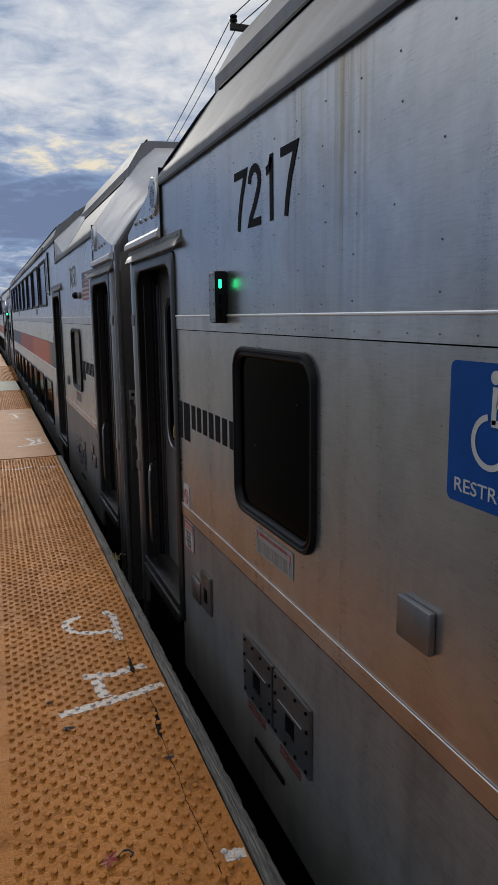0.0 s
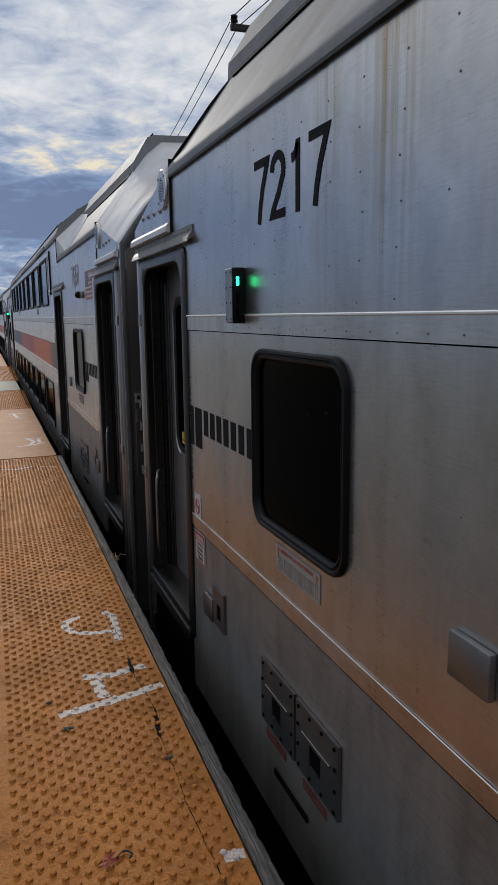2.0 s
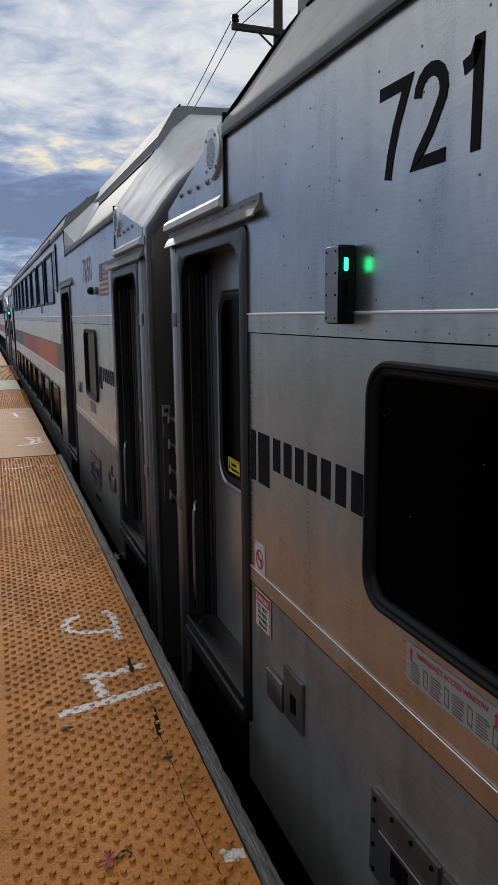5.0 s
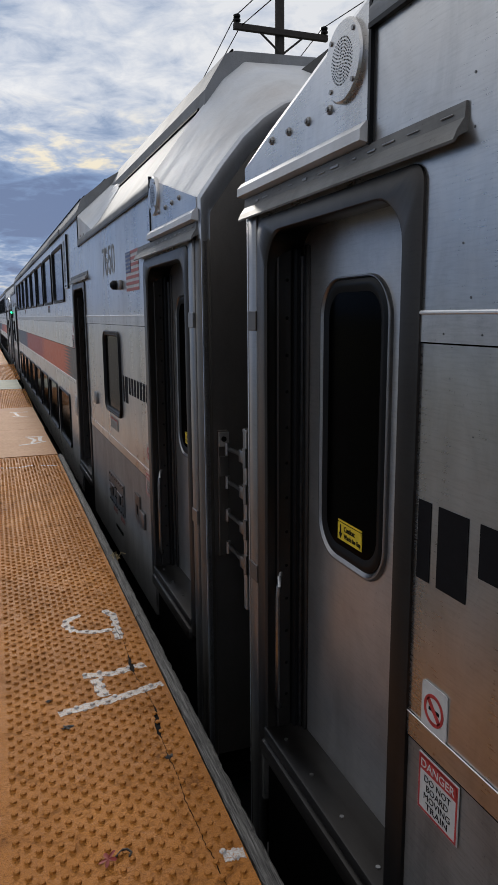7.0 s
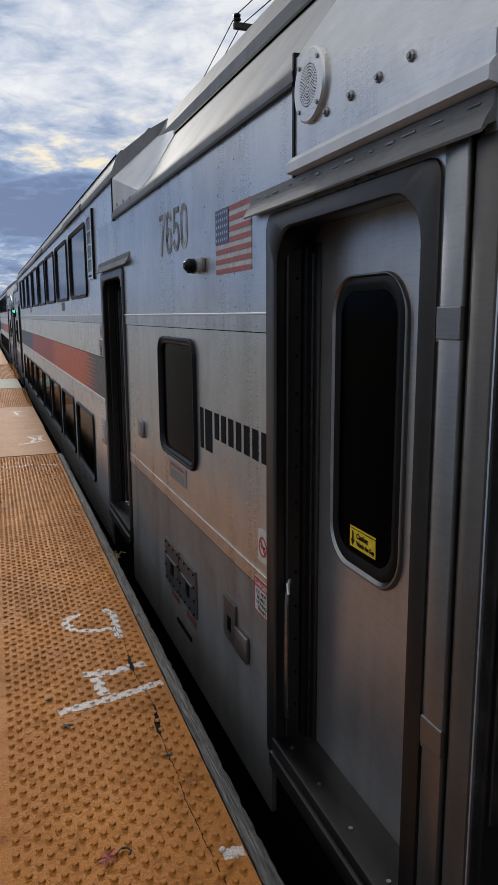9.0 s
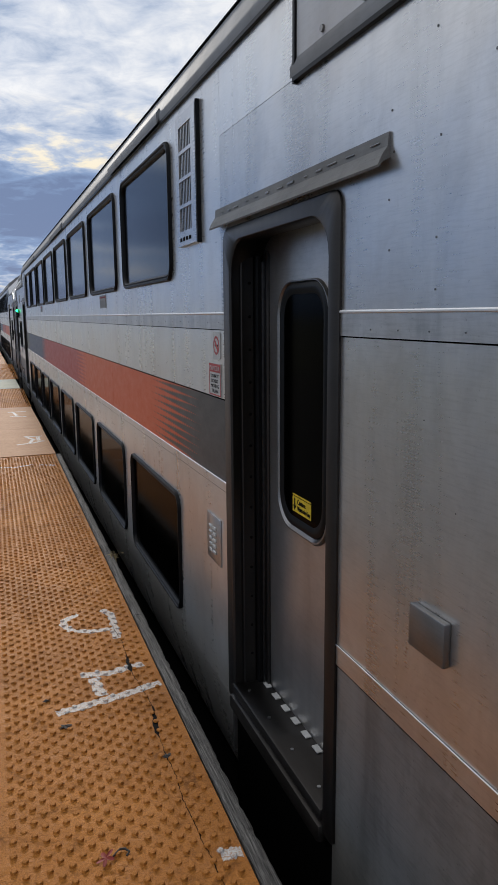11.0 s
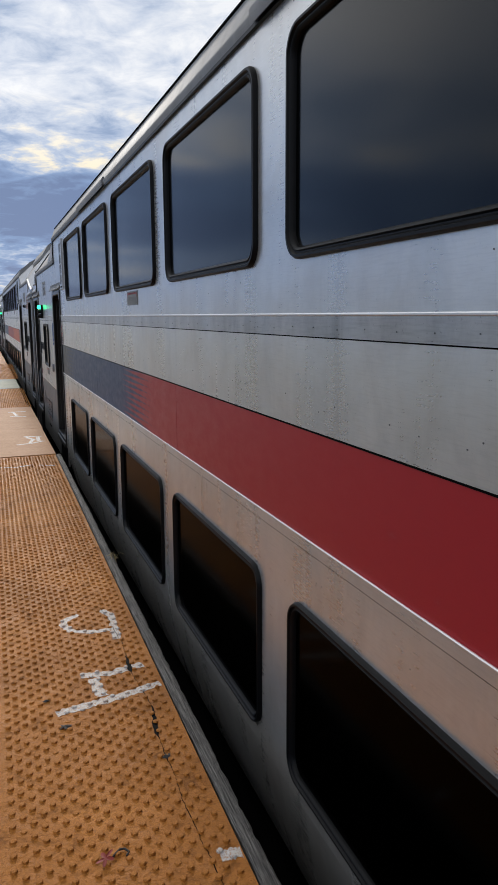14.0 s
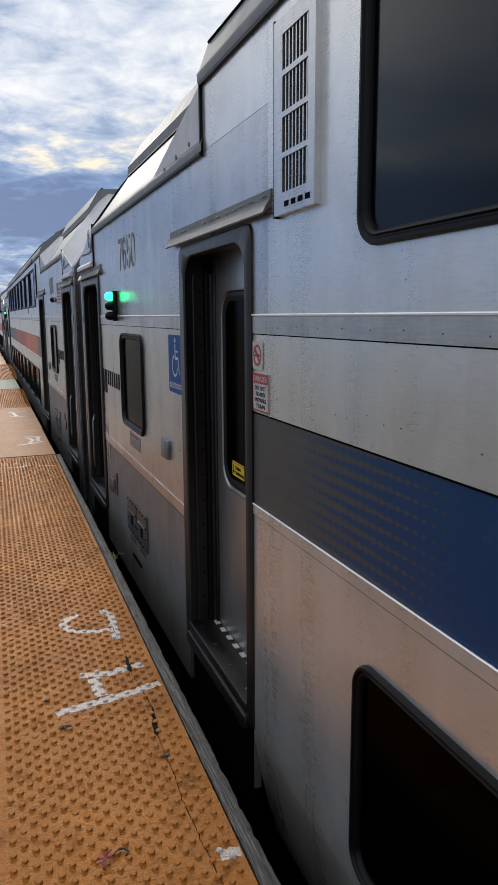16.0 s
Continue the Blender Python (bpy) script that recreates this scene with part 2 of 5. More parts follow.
def stripe_material():
    """The painted band: dark grey, orange, red, blue, dark grey along the car, with combed transitions."""
    s = Mat("painted_band", (0.3, 0.1, 0.05), 0.30, 0.0, **{"Specular IOR Level": 0.36})
    sep = s.t.nodes.new("ShaderNodeSeparateXYZ")
    s.t.links.new(s.coord(), sep.inputs[0])
    y, z = sep.outputs[1], sep.outputs[2]
    comb = s.math("SUBTRACT", s.math("FRACT", s.math("MULTIPLY", z, 24.5)), 0.5)
    dots = s.math("SUBTRACT", s.math("FRACT", s.math("MULTIPLY", y, 24.5)), 0.5)
    push = s.math("SUBTRACT", s.math("ADD", s.math("MULTIPLY", s.math("ABSOLUTE", comb), 1.7), s.math("MULTIPLY", s.math("ABSOLUTE", dots), 0.7)), 0.6)
    f = s.math("DIVIDE", s.math("ADD", y, push), CAR_LENGTH)
    g, o, r, b = (0.052, 0.052, 0.053), (0.56, 0.085, 0.018), (0.35, 0.018, 0.024), (0.004, 0.034, 0.105)
    L = CAR_LENGTH
    col = s.ramp(f, (6.19 / L, g), (6.25 / L, o), (10.25 / L, o), (10.31 / L, r), (15.33 / L, r), (15.39 / L, b), (19.39 / L, b), (19.45 / L, g))
    wear = s.noise(14, 6, 0.7, (1, 0.5, 1))
    s.link(Base_Color=s.mix(s.ramp(wear, (0.62, 0.0), (0.8, 0.15)), col, (0.3, 0.28, 0.27)))
    s.link(Roughness=s.ramp(wear, (0.3, 0.28), (0.7, 0.42)))
    return s.bump(s.noise(2.2, 2, 0.5, (1, 1.3, 0.35)), 0.1, 0.02).m


STRIPE = stripe_material()


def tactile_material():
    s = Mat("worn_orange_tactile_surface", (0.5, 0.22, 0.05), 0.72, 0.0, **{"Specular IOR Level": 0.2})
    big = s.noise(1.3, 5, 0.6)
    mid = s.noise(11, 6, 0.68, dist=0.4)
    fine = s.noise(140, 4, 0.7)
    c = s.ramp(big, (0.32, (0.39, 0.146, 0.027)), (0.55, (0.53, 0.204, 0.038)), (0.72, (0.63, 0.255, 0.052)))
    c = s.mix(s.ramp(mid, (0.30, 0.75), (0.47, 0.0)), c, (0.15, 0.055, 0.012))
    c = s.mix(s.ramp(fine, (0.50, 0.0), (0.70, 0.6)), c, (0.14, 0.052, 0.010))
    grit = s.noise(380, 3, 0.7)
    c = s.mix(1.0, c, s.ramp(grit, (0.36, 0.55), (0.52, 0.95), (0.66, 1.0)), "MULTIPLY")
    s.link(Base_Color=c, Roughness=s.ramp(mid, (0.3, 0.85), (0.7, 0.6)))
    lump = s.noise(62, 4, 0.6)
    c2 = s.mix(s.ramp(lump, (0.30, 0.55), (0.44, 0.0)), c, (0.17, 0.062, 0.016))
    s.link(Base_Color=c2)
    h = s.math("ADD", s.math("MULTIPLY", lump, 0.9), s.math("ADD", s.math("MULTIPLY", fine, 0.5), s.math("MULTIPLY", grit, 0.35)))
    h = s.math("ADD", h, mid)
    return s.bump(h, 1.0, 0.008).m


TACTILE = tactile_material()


def ground_material(name, a, b, scale, rough=0.85, bump=0.5):
    s = Mat(name, a, rough)
    n1, n2 = s.noise(scale, 6, 0.65), s.noise(scale * 14, 5, 0.7)
    c = s.mix(s.ramp(n2, (0.4, 0.0), (0.75, 0.5)), s.ramp(n1, (0.3, a), (0.7, b)), tuple(x * 0.5 for x in a))
    s.link(Base_Color=c)
    return s.bump(s.math("ADD", n2, n1), bump, 0.006).m


# Deck lies mostly out of view; dark tan sets its reflection in the train.
DECK = ground_material("deck_toned_for_reflection", (0.062, 0.055, 0.048), (0.095, 0.084, 0.072), 2)
CONCRETE = ground_material("worn_grey_concrete", (0.10, 0.097, 0.093), (0.17, 0.165, 0.155), 3)
SMOOTH_ORANGE = ground_material("worn_orange_panel", (0.38, 0.19, 0.085), (0.46, 0.25, 0.125), 2)
PALE_PANEL = ground_material("pale_green_panel", (0.26, 0.27, 0.20), (0.34, 0.34, 0.27), 2)
BALLAST = ground_material("dark_stone_ballast", (0.035, 0.033, 0.03), (0.08, 0.075, 0.07), 8)
EARTH = ground_material("far_ground", (0.06, 0.07, 0.035), (0.13, 0.12, 0.07), 0.05)
PAINT = Mat("chipped_white_paint", (0.6, 0.6, 0.58), 0.7)
PAINT.link(Base_Color=PAINT.ramp(PAINT.noise(130, 5, 0.75), (0.40, (0.34, 0.15, 0.05)), (0.49, (0.42, 0.40, 0.38)), (0.75, (0.62, 0.63, 0.65))))
PAINT = PAINT.m


def timber_material():
    s = Mat("weathered_grey_timber", (0.2, 0.19, 0.18), 0.8)
    g = s.noise(48, 7, 0.75, (4, 0.10, 3), 0.5)
    c = s.ramp(g, (0.38, (0.012, 0.011, 0.010)), (0.50, (0.085, 0.08, 0.074)), (0.66, (0.23, 0.22, 0.205)))
    s.link(Base_Color=c)
    return s.bump(g, 0.9, 0.008).m


TIMBER = timber_material()
POLE_WOOD = plain("tarred_pole_wood", (0.03, 0.025, 0.022), 0.8, vary=0.4, scale=12)
STRAW = plain("dry_straw", (0.34, 0.26, 0.13), 0.8)
LEAF = plain("dry_red_leaf", (0.20, 0.018, 0.010), 0.7)


# ---- mesh helpers ----
def to_mesh(bm, name="mesh", smooth=False):
    bmesh.ops.recalc_face_normals(bm, faces=bm.faces)
    me = bpy.data.meshes.new(name)
    bm.to_mesh(me)
    bm.free()
    if smooth:
        me.shade_smooth()
        me.set_sharp_from_angle(angle=radians(38))
    return me


def part(name, bm, material, parent, label="", smooth=False, mirror=None):
    """One mesh object under a thing. mirror: the length about which the part is turned end for end."""
    if isinstance(bm, bmesh.types.BMesh):
        if mirror is not None:
            for v in bm.verts:
                v.co.y = mirror - v.co.y
        bm = to_mesh(bm, name, smooth)
    if not bm.materials:
        bm.materials.append(material)
    ob = new(name, bm)
    ob.parent = parent
    if label:
        ob["label"] = label
    return ob


def thing(name, label, category, group="", kind=""):
    return tagged(new(name), label, category, group, kind)


def box(bm, x0, x1, y0, y1, z0, z1, bevel=0.0, seg=2):
    vs = [bm.verts.new((x, y, z)) for x in (x0, x1) for y in (y0, y1) for z in (z0, z1)]
    fs = [bm.faces.new([vs[i] for i in q]) for q in ((0, 1, 3, 2), (4, 6, 7, 5), (0, 4, 5, 1), (2, 3, 7, 6), (0, 2, 6, 4), (1, 5, 7, 3))]
    if bevel:
        edges = list({e for f in fs for e in f.edges})
        bmesh.ops.bevel(bm, geom=edges, offset=bevel, segments=seg, affect="EDGES", profile=0.5)
    return bm


def boxed(*args, **kw):
    return box(bmesh.new(), *args, **kw)


def rounded(y0, y1, z0, z1, r, n=6):
    """A rounded rectangle in y and z; r is one radius or four (low-left, low-right, top-right, top-left)."""
    rs = r if isinstance(r, tuple) else (r,) * 4
    out = []
    for (cy, cz, a0), q in zip(((y0, z0, 180), (y1, z0, 270), (y1, z1, 0), (y0, z1, 90)), rs):
        sy, sz = (1 if cy == y0 else -1), (1 if cz == z0 else -1)
        for i in range(n + 1):
            a = radians(a0 + 90 * i / n)
            out.append((cy + sy * q + q * math.cos(a), cz + sz * q + q * math.sin(a)))
    return out


def prism(bm, loop, x0, x1):
    a = [bm.verts.new((x0, y, z)) for y, z in loop]
    b = [bm.verts.new((x1, y, z)) for y, z in loop]
    n = len(loop)
    bm.faces.new(a)
    bm.faces.new(b[::-1])
    for i in range(n):
        bm.faces.new((a[i], b[i], b[(i + 1) % n], a[(i + 1) % n]))
    return bm


def skin(bm, rings, close=True):
    """Faces between rings of equal length."""
    vs = [[bm.verts.new(c) for c in ring] for ring in rings]
    n = len(rings[0])
    for a, b in zip(vs, vs[1:]):
        for i in range(n if close else n - 1):
            j = (i + 1) % n
            bm.faces.new((a[i], a[j], b[j], b[i]))
    return vs


def ring(bm, outer, inner, x0, x1, lip=0.0):
    """A frame between two outlines of equal length, its face rounded off by lip."""
    rows = [[(x1, y, z) for y, z in outer]]
    mid = [((a[0] + b[0]) / 2, (a[1] + b[1]) / 2) for a, b in zip(outer, inner)]
    rows.append([(x0 + lip, y, z) for y, z in outer])
    rows.append([(x0, (a[0] * 0.75 + b[0] * 0.25), (a[1] * 0.75 + b[1] * 0.25)) for a, b in zip(outer, inner)])
    rows.append([(x0, y, z) for y, z in mid])
    rows.append([(x0 + lip * 1.3, y, z) for y, z in inner])
    rows.append([(x1, y, z) for y, z in inner])
    rows.append(rows[0])
    skin(bm, rows)
    bmesh.ops.remove_doubles(bm, verts=bm.verts, dist=1e-5)
    return bm


def disc(bm, x0, x1, cy, cz, r, n=24, bevel=0.0):
    loop = [(cy + r * math.cos(2 * math.pi * i / n), cz + r * math.sin(2 * math.pi * i / n)) for i in range(n)]
    if bevel:
        q = r - bevel
        small = [(cy + q * math.cos(2 * math.pi * i / n), cz + q * math.sin(2 * math.pi * i / n)) for i in range(n)]
        v = skin(bm, [[(x1, *p) for p in loop], [(x0 + bevel, *p) for p in loop], [(x0, *p) for p in small]])
        bm.faces.new(v[-1])
        return bm
    return prism(bm, loop, x0, x1)


def tube(bm, pts, r, n=8):
    """A round bar along a line of points."""
    rings = []
    for i, p in enumerate(pts):
        p = Vector(p)
        d = (Vector(pts[min(i + 1, len(pts) - 1)]) - Vector(pts[max(i - 1, 0)])).normalized()
        s = d.cross(Vector((0.31, 0.17, 0.93))).normalized()
        u = d.cross(s)
        rings.append([p + r * (s * math.cos(2 * math.pi * k / n) + u * math.sin(2 * math.pi * k / n)) for k in range(n)])
    v = skin(bm, rings)
    bm.faces.new(v[0])
    bm.faces.new(v[-1])
    return bm


def sheet(y0, y1, z0, z1, holes=(), x0=0.0, t=0.03):
    """A wall sheet in the plane x = x0 with rectangular openings (y0, y1, z0, z1) through it."""
    bm = bmesh.new()
    holes = [(max(a, y0), min(b, y1), max(c, z0), min(d, z1)) for a, b, c, d in holes if a < y1 and b > y0 and c < z1 and d > z0]
    ys = sorted({y0, y1, *[q for h in holes for q in h[:2]]})
    zs = sorted({z0, z1, *[q for h in holes for q in h[2:]]})
    solid = {}
    for i in range(len(ys) - 1):
        for j in range(len(zs) - 1):
            cy, cz = (ys[i] + ys[i + 1]) / 2, (zs[j] + zs[j + 1]) / 2
            solid[i, j] = not any(h[0] < cy < h[1] and h[2] < cz < h[3] for h in holes)

    def quad(*c):
        bm.faces.new([bm.verts.new(p) for p in c])

    for (i, j), full in solid.items():
        if not full:
            continue
        a, b, c, d = ys[i], ys[i + 1], zs[j], zs[j + 1]
        quad((x0, a, c), (x0, a, d), (x0, b, d), (x0, b, c))
        quad((x0 + t, a, c), (x0 + t, b, c), (x0 + t, b, d), (x0 + t, a, d))
        if not solid.get((i - 1, j)):
            quad((x0, a, c), (x0 + t, a, c), (x0 + t, a, d), (x0, a, d))
        if not solid.get((i + 1, j)):
            quad((x0, b, c), (x0, b, d), (x0 + t, b, d), (x0 + t, b, c))
        if not solid.get((i, j - 1)):
            quad((x0, a, c), (x0, b, c), (x0 + t, b, c), (x0 + t, a, c))
        if not solid.get((i, j + 1)):
            quad((x0, a, d), (x0 + t, a, d), (x0 + t, b, d), (x0, b, d))
    bmesh.ops.remove_doubles(bm, verts=bm.verts, dist=1e-5)
    return bm


def lettering(words, left, right, low, high, x, depth=0.0015, bold=0.018):
    """Flat letters on a wall that faces -x, from the far edge 'left' to the near edge 'right'."""
    cu = bpy.data.curves.new("letters", "FONT")
    cu.body, cu.extrude, cu.resolution_u, cu.offset = words, 0.5, 3, bold
    ob = bpy.data.objects.new("letters", cu)
    scene.collection.objects.link(ob)
    bpy.context.view_layer.update()
    me = bpy.data.meshes.new_from_object(ob.evaluated_get(bpy.context.evaluated_depsgraph_get()))
    bpy.data.objects.remove(ob)
    xs, ys = [v.co.x for v in me.vertices], [v.co.y for v in me.vertices]
    ax, bx, ay, by = min(xs), max(xs), min(ys), max(ys)
    for v in me.vertices:
        p, q, d = v.co
        v.co = (x - (0.5 + d) * depth, left + (p - ax) / (bx - ax) * (right - left), low + (q - ay) / (by - ay) * (high - low))
    me.materials.clear()
    return me


# ---- the train ----
N_WIN, WIN0, WIN_STEP, WIN_W = 8, 6.09, 1.702, 1.405
LOW_Z, MID_Z, BELT_Z, UP_Z, EAVE_Z, TOP_Z = -0.42, 0.592, 1.577, 1.650, 2.385, 2.68
STEP = 4.46            # from the car's end to the high middle part
DOORS = ((0.16, 1.24), (4.10, 5.15))
SMALL_WIN = (2.228, 3.02, 0.825, 1.525)


def gasket_window(car, y0, y1, z0, z1, r, mirror=None, width=0.042, label="", glass=GLASS):
    """A black rubber window ring with its tinted pane."""
    bm = bmesh.new()
    w = width
    rows = []
    for f, x in ((0.0, 0.03), (0.0, -0.010), (0.14, -0.020), (0.34, -0.020), (0.48, -0.011), (0.58, -0.011), (0.70, -0.016), (0.86, -0.013), (1.0, -0.002), (1.0, 0.03)):
        rows.append([(x, y, z) for y, z in rounded(y0 + w * f, y1 - w * f, z0 + w * f, z1 - w * f, max(r - w * 0.7 * f, 0.02))])
    skin(bm, rows)
    win = part("window", bm, RUBBER, car, label or "dark tinted window in a black rubber ring", True, mirror)
    bm = bmesh.new()
    prism(bm, rounded(y0 + w * 0.8, y1 - w * 0.8, z0 + w * 0.8, z1 - w * 0.8, max(r - w * 0.7, 0.02)), 0.004, 0.012)
    part("pane", bm, glass, win, mirror=mirror)
    return win


def side_door(car, y0, at_end, handle, treads, W=1.07, jamb=0.072):
    """A closed single-leaf door set deep in a rounded frame; y0 is the frame's near edge."""
    z0, z1 = -0.125, 2.0
    y1 = y0 + W
    i0, i1 = y0 + jamb, y1 - 0.085
    outer = rounded(y0, y1, z0, z1, (0.01, 0.01, 0.05, 0.05))
    inner = rounded(i0, i1, z0 + 0.075, z1 - 0.06, (0.02, 0.02, 0.14, 0.14))
    bm = bmesh.new()
    skin(bm, [[(x, y, z) for y, z in l] for x, l in ((0.03, outer), (-0.008, outer), (-0.014, [(a[0] * .9 + b[0] * .1, a[1] * .9 + b[1] * .1) for a, b in zip(outer, inner)]), (-0.012, [(a[0] * .08 + b[0] * .92, a[1] * .08 + b[1] * .92) for a, b in zip(outer, inner)]), (-0.004, inner), (0.03, inner), (0.155, rounded(i0 - 0.02, i1 + 0.02, z0 + 0.05, z1 - 0.04, (0.02, 0.02, 0.14, 0.14))))])
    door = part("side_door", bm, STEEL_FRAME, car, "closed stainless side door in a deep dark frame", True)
    part("door_leaf", boxed(0.140, 0.155, i0 - 0.03, i1 + 0.03, -0.08, 1.98), STEEL_DOOR, door, "brushed steel sliding door leaf")
    part("edge_post", boxed(0.032, 0.095, i1 - 0.012, i1 + 0.03, -0.04, 1.90, bevel=0.006), STEEL_DARK, door)
    part("seal", boxed(0.095, 0.120, i1 - 0.034, i1 + 0.01, -0.04, 1.89, bevel=0.008), RUBBER, door)
    part("edge_strip", boxed(0.117, 0.126, i1 - 0.042, i1 - 0.031, -0.04, 1.86), CHROME, door)
    part("edge_fold", boxed(0.124, 0.143, i1 - 0.075, i1 - 0.044, -0.04, 1.90, bevel=0.01), STEEL_DARK, door, smooth=True)
    screw = to_mesh(boxed(0.066, 0.078, -0.003, 0.003, 0.0, 0.012, bevel=0.003, seg=1), "screw")
    for k in range(13):
        part("screw", screw, CAVITY, door).location = (0, i1 - 0.014, 0.10 + k * 0.139)
    w0, w1, h0, h1 = y1 - 0.718, y1 - 0.283, 0.80, 1.76
    bm = bmesh.new()
    ring(bm, rounded(w0 - 0.022, w1 + 0.022, h0 - 0.026, h1 + 0.012, 0.14, 9), rounded(w0, w1, h0, h1, 0.12, 9), 0.127, 0.155, 0.008)
    rim = part("window_rim", bm, PLATE, door, "bright pressed steel rim", True)
    bm = bmesh.new()
    ring(bm, rounded(w0, w1, h0, h1, 0.12, 9), rounded(w0 + 0.045, w1 - 0.045, h0 + 0.045, h1 - 0.045, 0.085, 9), 0.1285, 0.155, 0.006)
    part("gasket", bm, RUBBER, rim, smooth=True)
    bm = bmesh.new()
    prism(bm, rounded(w0 + 0.035, w1 - 0.035, h0 + 0.035, h1 - 0.035, 0.09), 0.135, 0.1385)
    part("pane", bm, GLASS, rim)
    a, b, c = w0 + 0.13, w0 + 0.30, h0 + 0.065
    part("sticker", boxed(0.132, 0.1345, a, b, c, c + 0.062), YELLOW, rim, "yellow gap warning sticker")
    part("sticker_edge", boxed(0.132, 0.1345, a, b, c + 0.066, c + 0.072), YELLOW, rim)
    part("lettering", lettering("Caution:", b - 0.048, a + 0.045, c + 0.036, c + 0.056, 0.1318), INK, rim)
    part("lettering", lettering("Watch the Gap", b - 0.048, a + 0.005, c + 0.006, c + 0.028, 0.1318), INK, rim)
    bm = bmesh.new()
    q = b - 0.022
    prism(bm, [(q, c + 0.006), (q + 0.013, c + 0.026), (q + 0.004, c + 0.026), (q + 0.004, c + 0.056), (q - 0.004, c + 0.056), (q - 0.004, c + 0.026), (q - 0.013, c + 0.026)], 0.1305, 0.1319)
    part("arrow", bm, INK, rim)
    if handle:
        bm = bmesh.new()
        hy = i1 + 0.0
        tube(bm, [(0.06, hy + 0.01, 0.055), (0.035, hy - 0.02, 0.06), (0.025, hy - 0.035, 0.085), (0.022, hy - 0.04, 0.12), (0.022, hy - 0.04, 0.54), (0.028, hy - 0.035, 0.585), (0.04, hy - 0.02, 0.62), (0.06, hy + 0.01, 0.645)], 0.0095)
        part("handle", bm, CHROME, door, "upright steel grab handle", True)
    part("guard_strip", boxed(0.03, 0.05, i0 + 0.0, i0 + 0.016, -0.04, 0.62, bevel=0.007), STEEL_FRAME, door, smooth=True)
    # sill, and a black panel under it in place of the step well's shade
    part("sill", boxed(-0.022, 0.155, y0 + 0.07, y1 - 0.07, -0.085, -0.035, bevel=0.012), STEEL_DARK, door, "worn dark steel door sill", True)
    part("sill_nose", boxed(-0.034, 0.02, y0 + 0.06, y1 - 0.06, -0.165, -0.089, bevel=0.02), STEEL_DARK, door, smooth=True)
    part("step_well_shade", boxed(0.02, 0.05, y0 + 0.03, y1 - 0.03, -0.75, -0.165), CAVITY, door)
    for k in range(4):
        bm = bmesh.new()
        z_disc(bm, 0.03, y0 + 0.18 + k * 0.24, -0.035, 0.008)
        part("sill_bolt", bm, CHROME, door)
    if treads:
        for k in range(8):
            y = y0 + 0.15 + k * 0.105
            part("tread_mark", boxed(0.110, 0.135, y, y + 0.05, -0.034, -0.029), WHITE, door, "white dash on the sill")
    # drip rail
    r0, r1 = {0: (y0 - 0.25, y1 + 0.11), 2: (y0 - 0.20, y1 + 0.185), 1: (y0 - 0.17, y1 + 0.17), -1: (y0 - 0.145, y1 + 0.14)}[at_end]
    bm = bmesh.new()
    prof = [(0.0, 2.092), (-0.006, 2.092), (-0.009, 2.058), (-0.026, 2.034), (-0.036, 2.012), (-0.033, 2.006), (-0.022, 2.02), (0.0, 2.03)]
    v = skin(bm, [[(x, r0, z) for x, z in prof], [(x, r1, z) for x, z in prof]])
    bm.faces.new(v[0])
    bm.faces.new(v[1])
    rail = part("drip_rail", bm, RAIL, door, "bent steel drip rail")
    bm = bmesh.new()
    rnd = random.Random(5)
    y = r0 + 0.04
    while y < r1 - 0.08:
        w = rnd.uniform(0.02, 0.06)
        box(bm, -0.012, -0.008, y, y + w, 2.068 + rnd.uniform(-.004, .004), 2.072 + rnd.uniform(-.002, .003), bevel=0.0015, seg=1)
        y += w + rnd.uniform(0.03, 0.09)
    part("weld_seam", bm, PLATE, rail)["kind"] = "stuff"


def z_disc(bm, cx, cy, z, r, n=8):
    loop = [(cx + r * math.cos(2 * math.pi * i / n), cy + r * math.sin(2 * math.pi * i / n)) for i in range(n)]
    v = skin(bm, [[(x, y, z - 0.002) for x, y in loop], [(x, y, z + 0.004) for x, y in loop]])
    bm.faces.new(v[1])


def service_plate(car, y0, y1, z0, z1, mirror):
    hole = (y0 + 0.115, y0 + 0.205, z0 + 0.065, z0 + 0.15)
    bm = sheet(y0, y1, z0, z1, [hole], -0.012, 0.012)
    p = part("service_plate", bm, PLATE, car, "dark bolted steel service plate", mirror=mirror)
    # Black back puts the hole's inner shade into colour.
    part("recess", boxed(-0.004, -0.002, hole[0] - .01, hole[1] + .01, hole[2] - .01, hole[3] + .01), CAVITY, p, mirror=mirror)
    part("flap", boxed(-0.019, -0.0125, y0 + 0.055, y1 - 0.055, z0 + 0.165, z0 + 0.174, bevel=0.003), STEEL_END, p, mirror=mirror)
    spots = [(y0 + 0.025 + k * (y1 - y0 - 0.05) / 3, zz) for k in range(4) for zz in (z0 + 0.02, z1 - 0.02)]
    spots += [(yy, zz) for zz in (z0 + 0.1, z0 + 0.18) for yy in (y0 + 0.02, y1 - 0.02)]
    bolt = to_mesh(disc(bmesh.new(), -0.017, -0.011, 0, 0, 0.007, 8), "bolt")
    for yy, zz in spots:
        part("bolt", bolt, CAVITY, p).location = (0, yy if mirror is None else mirror - yy, zz)


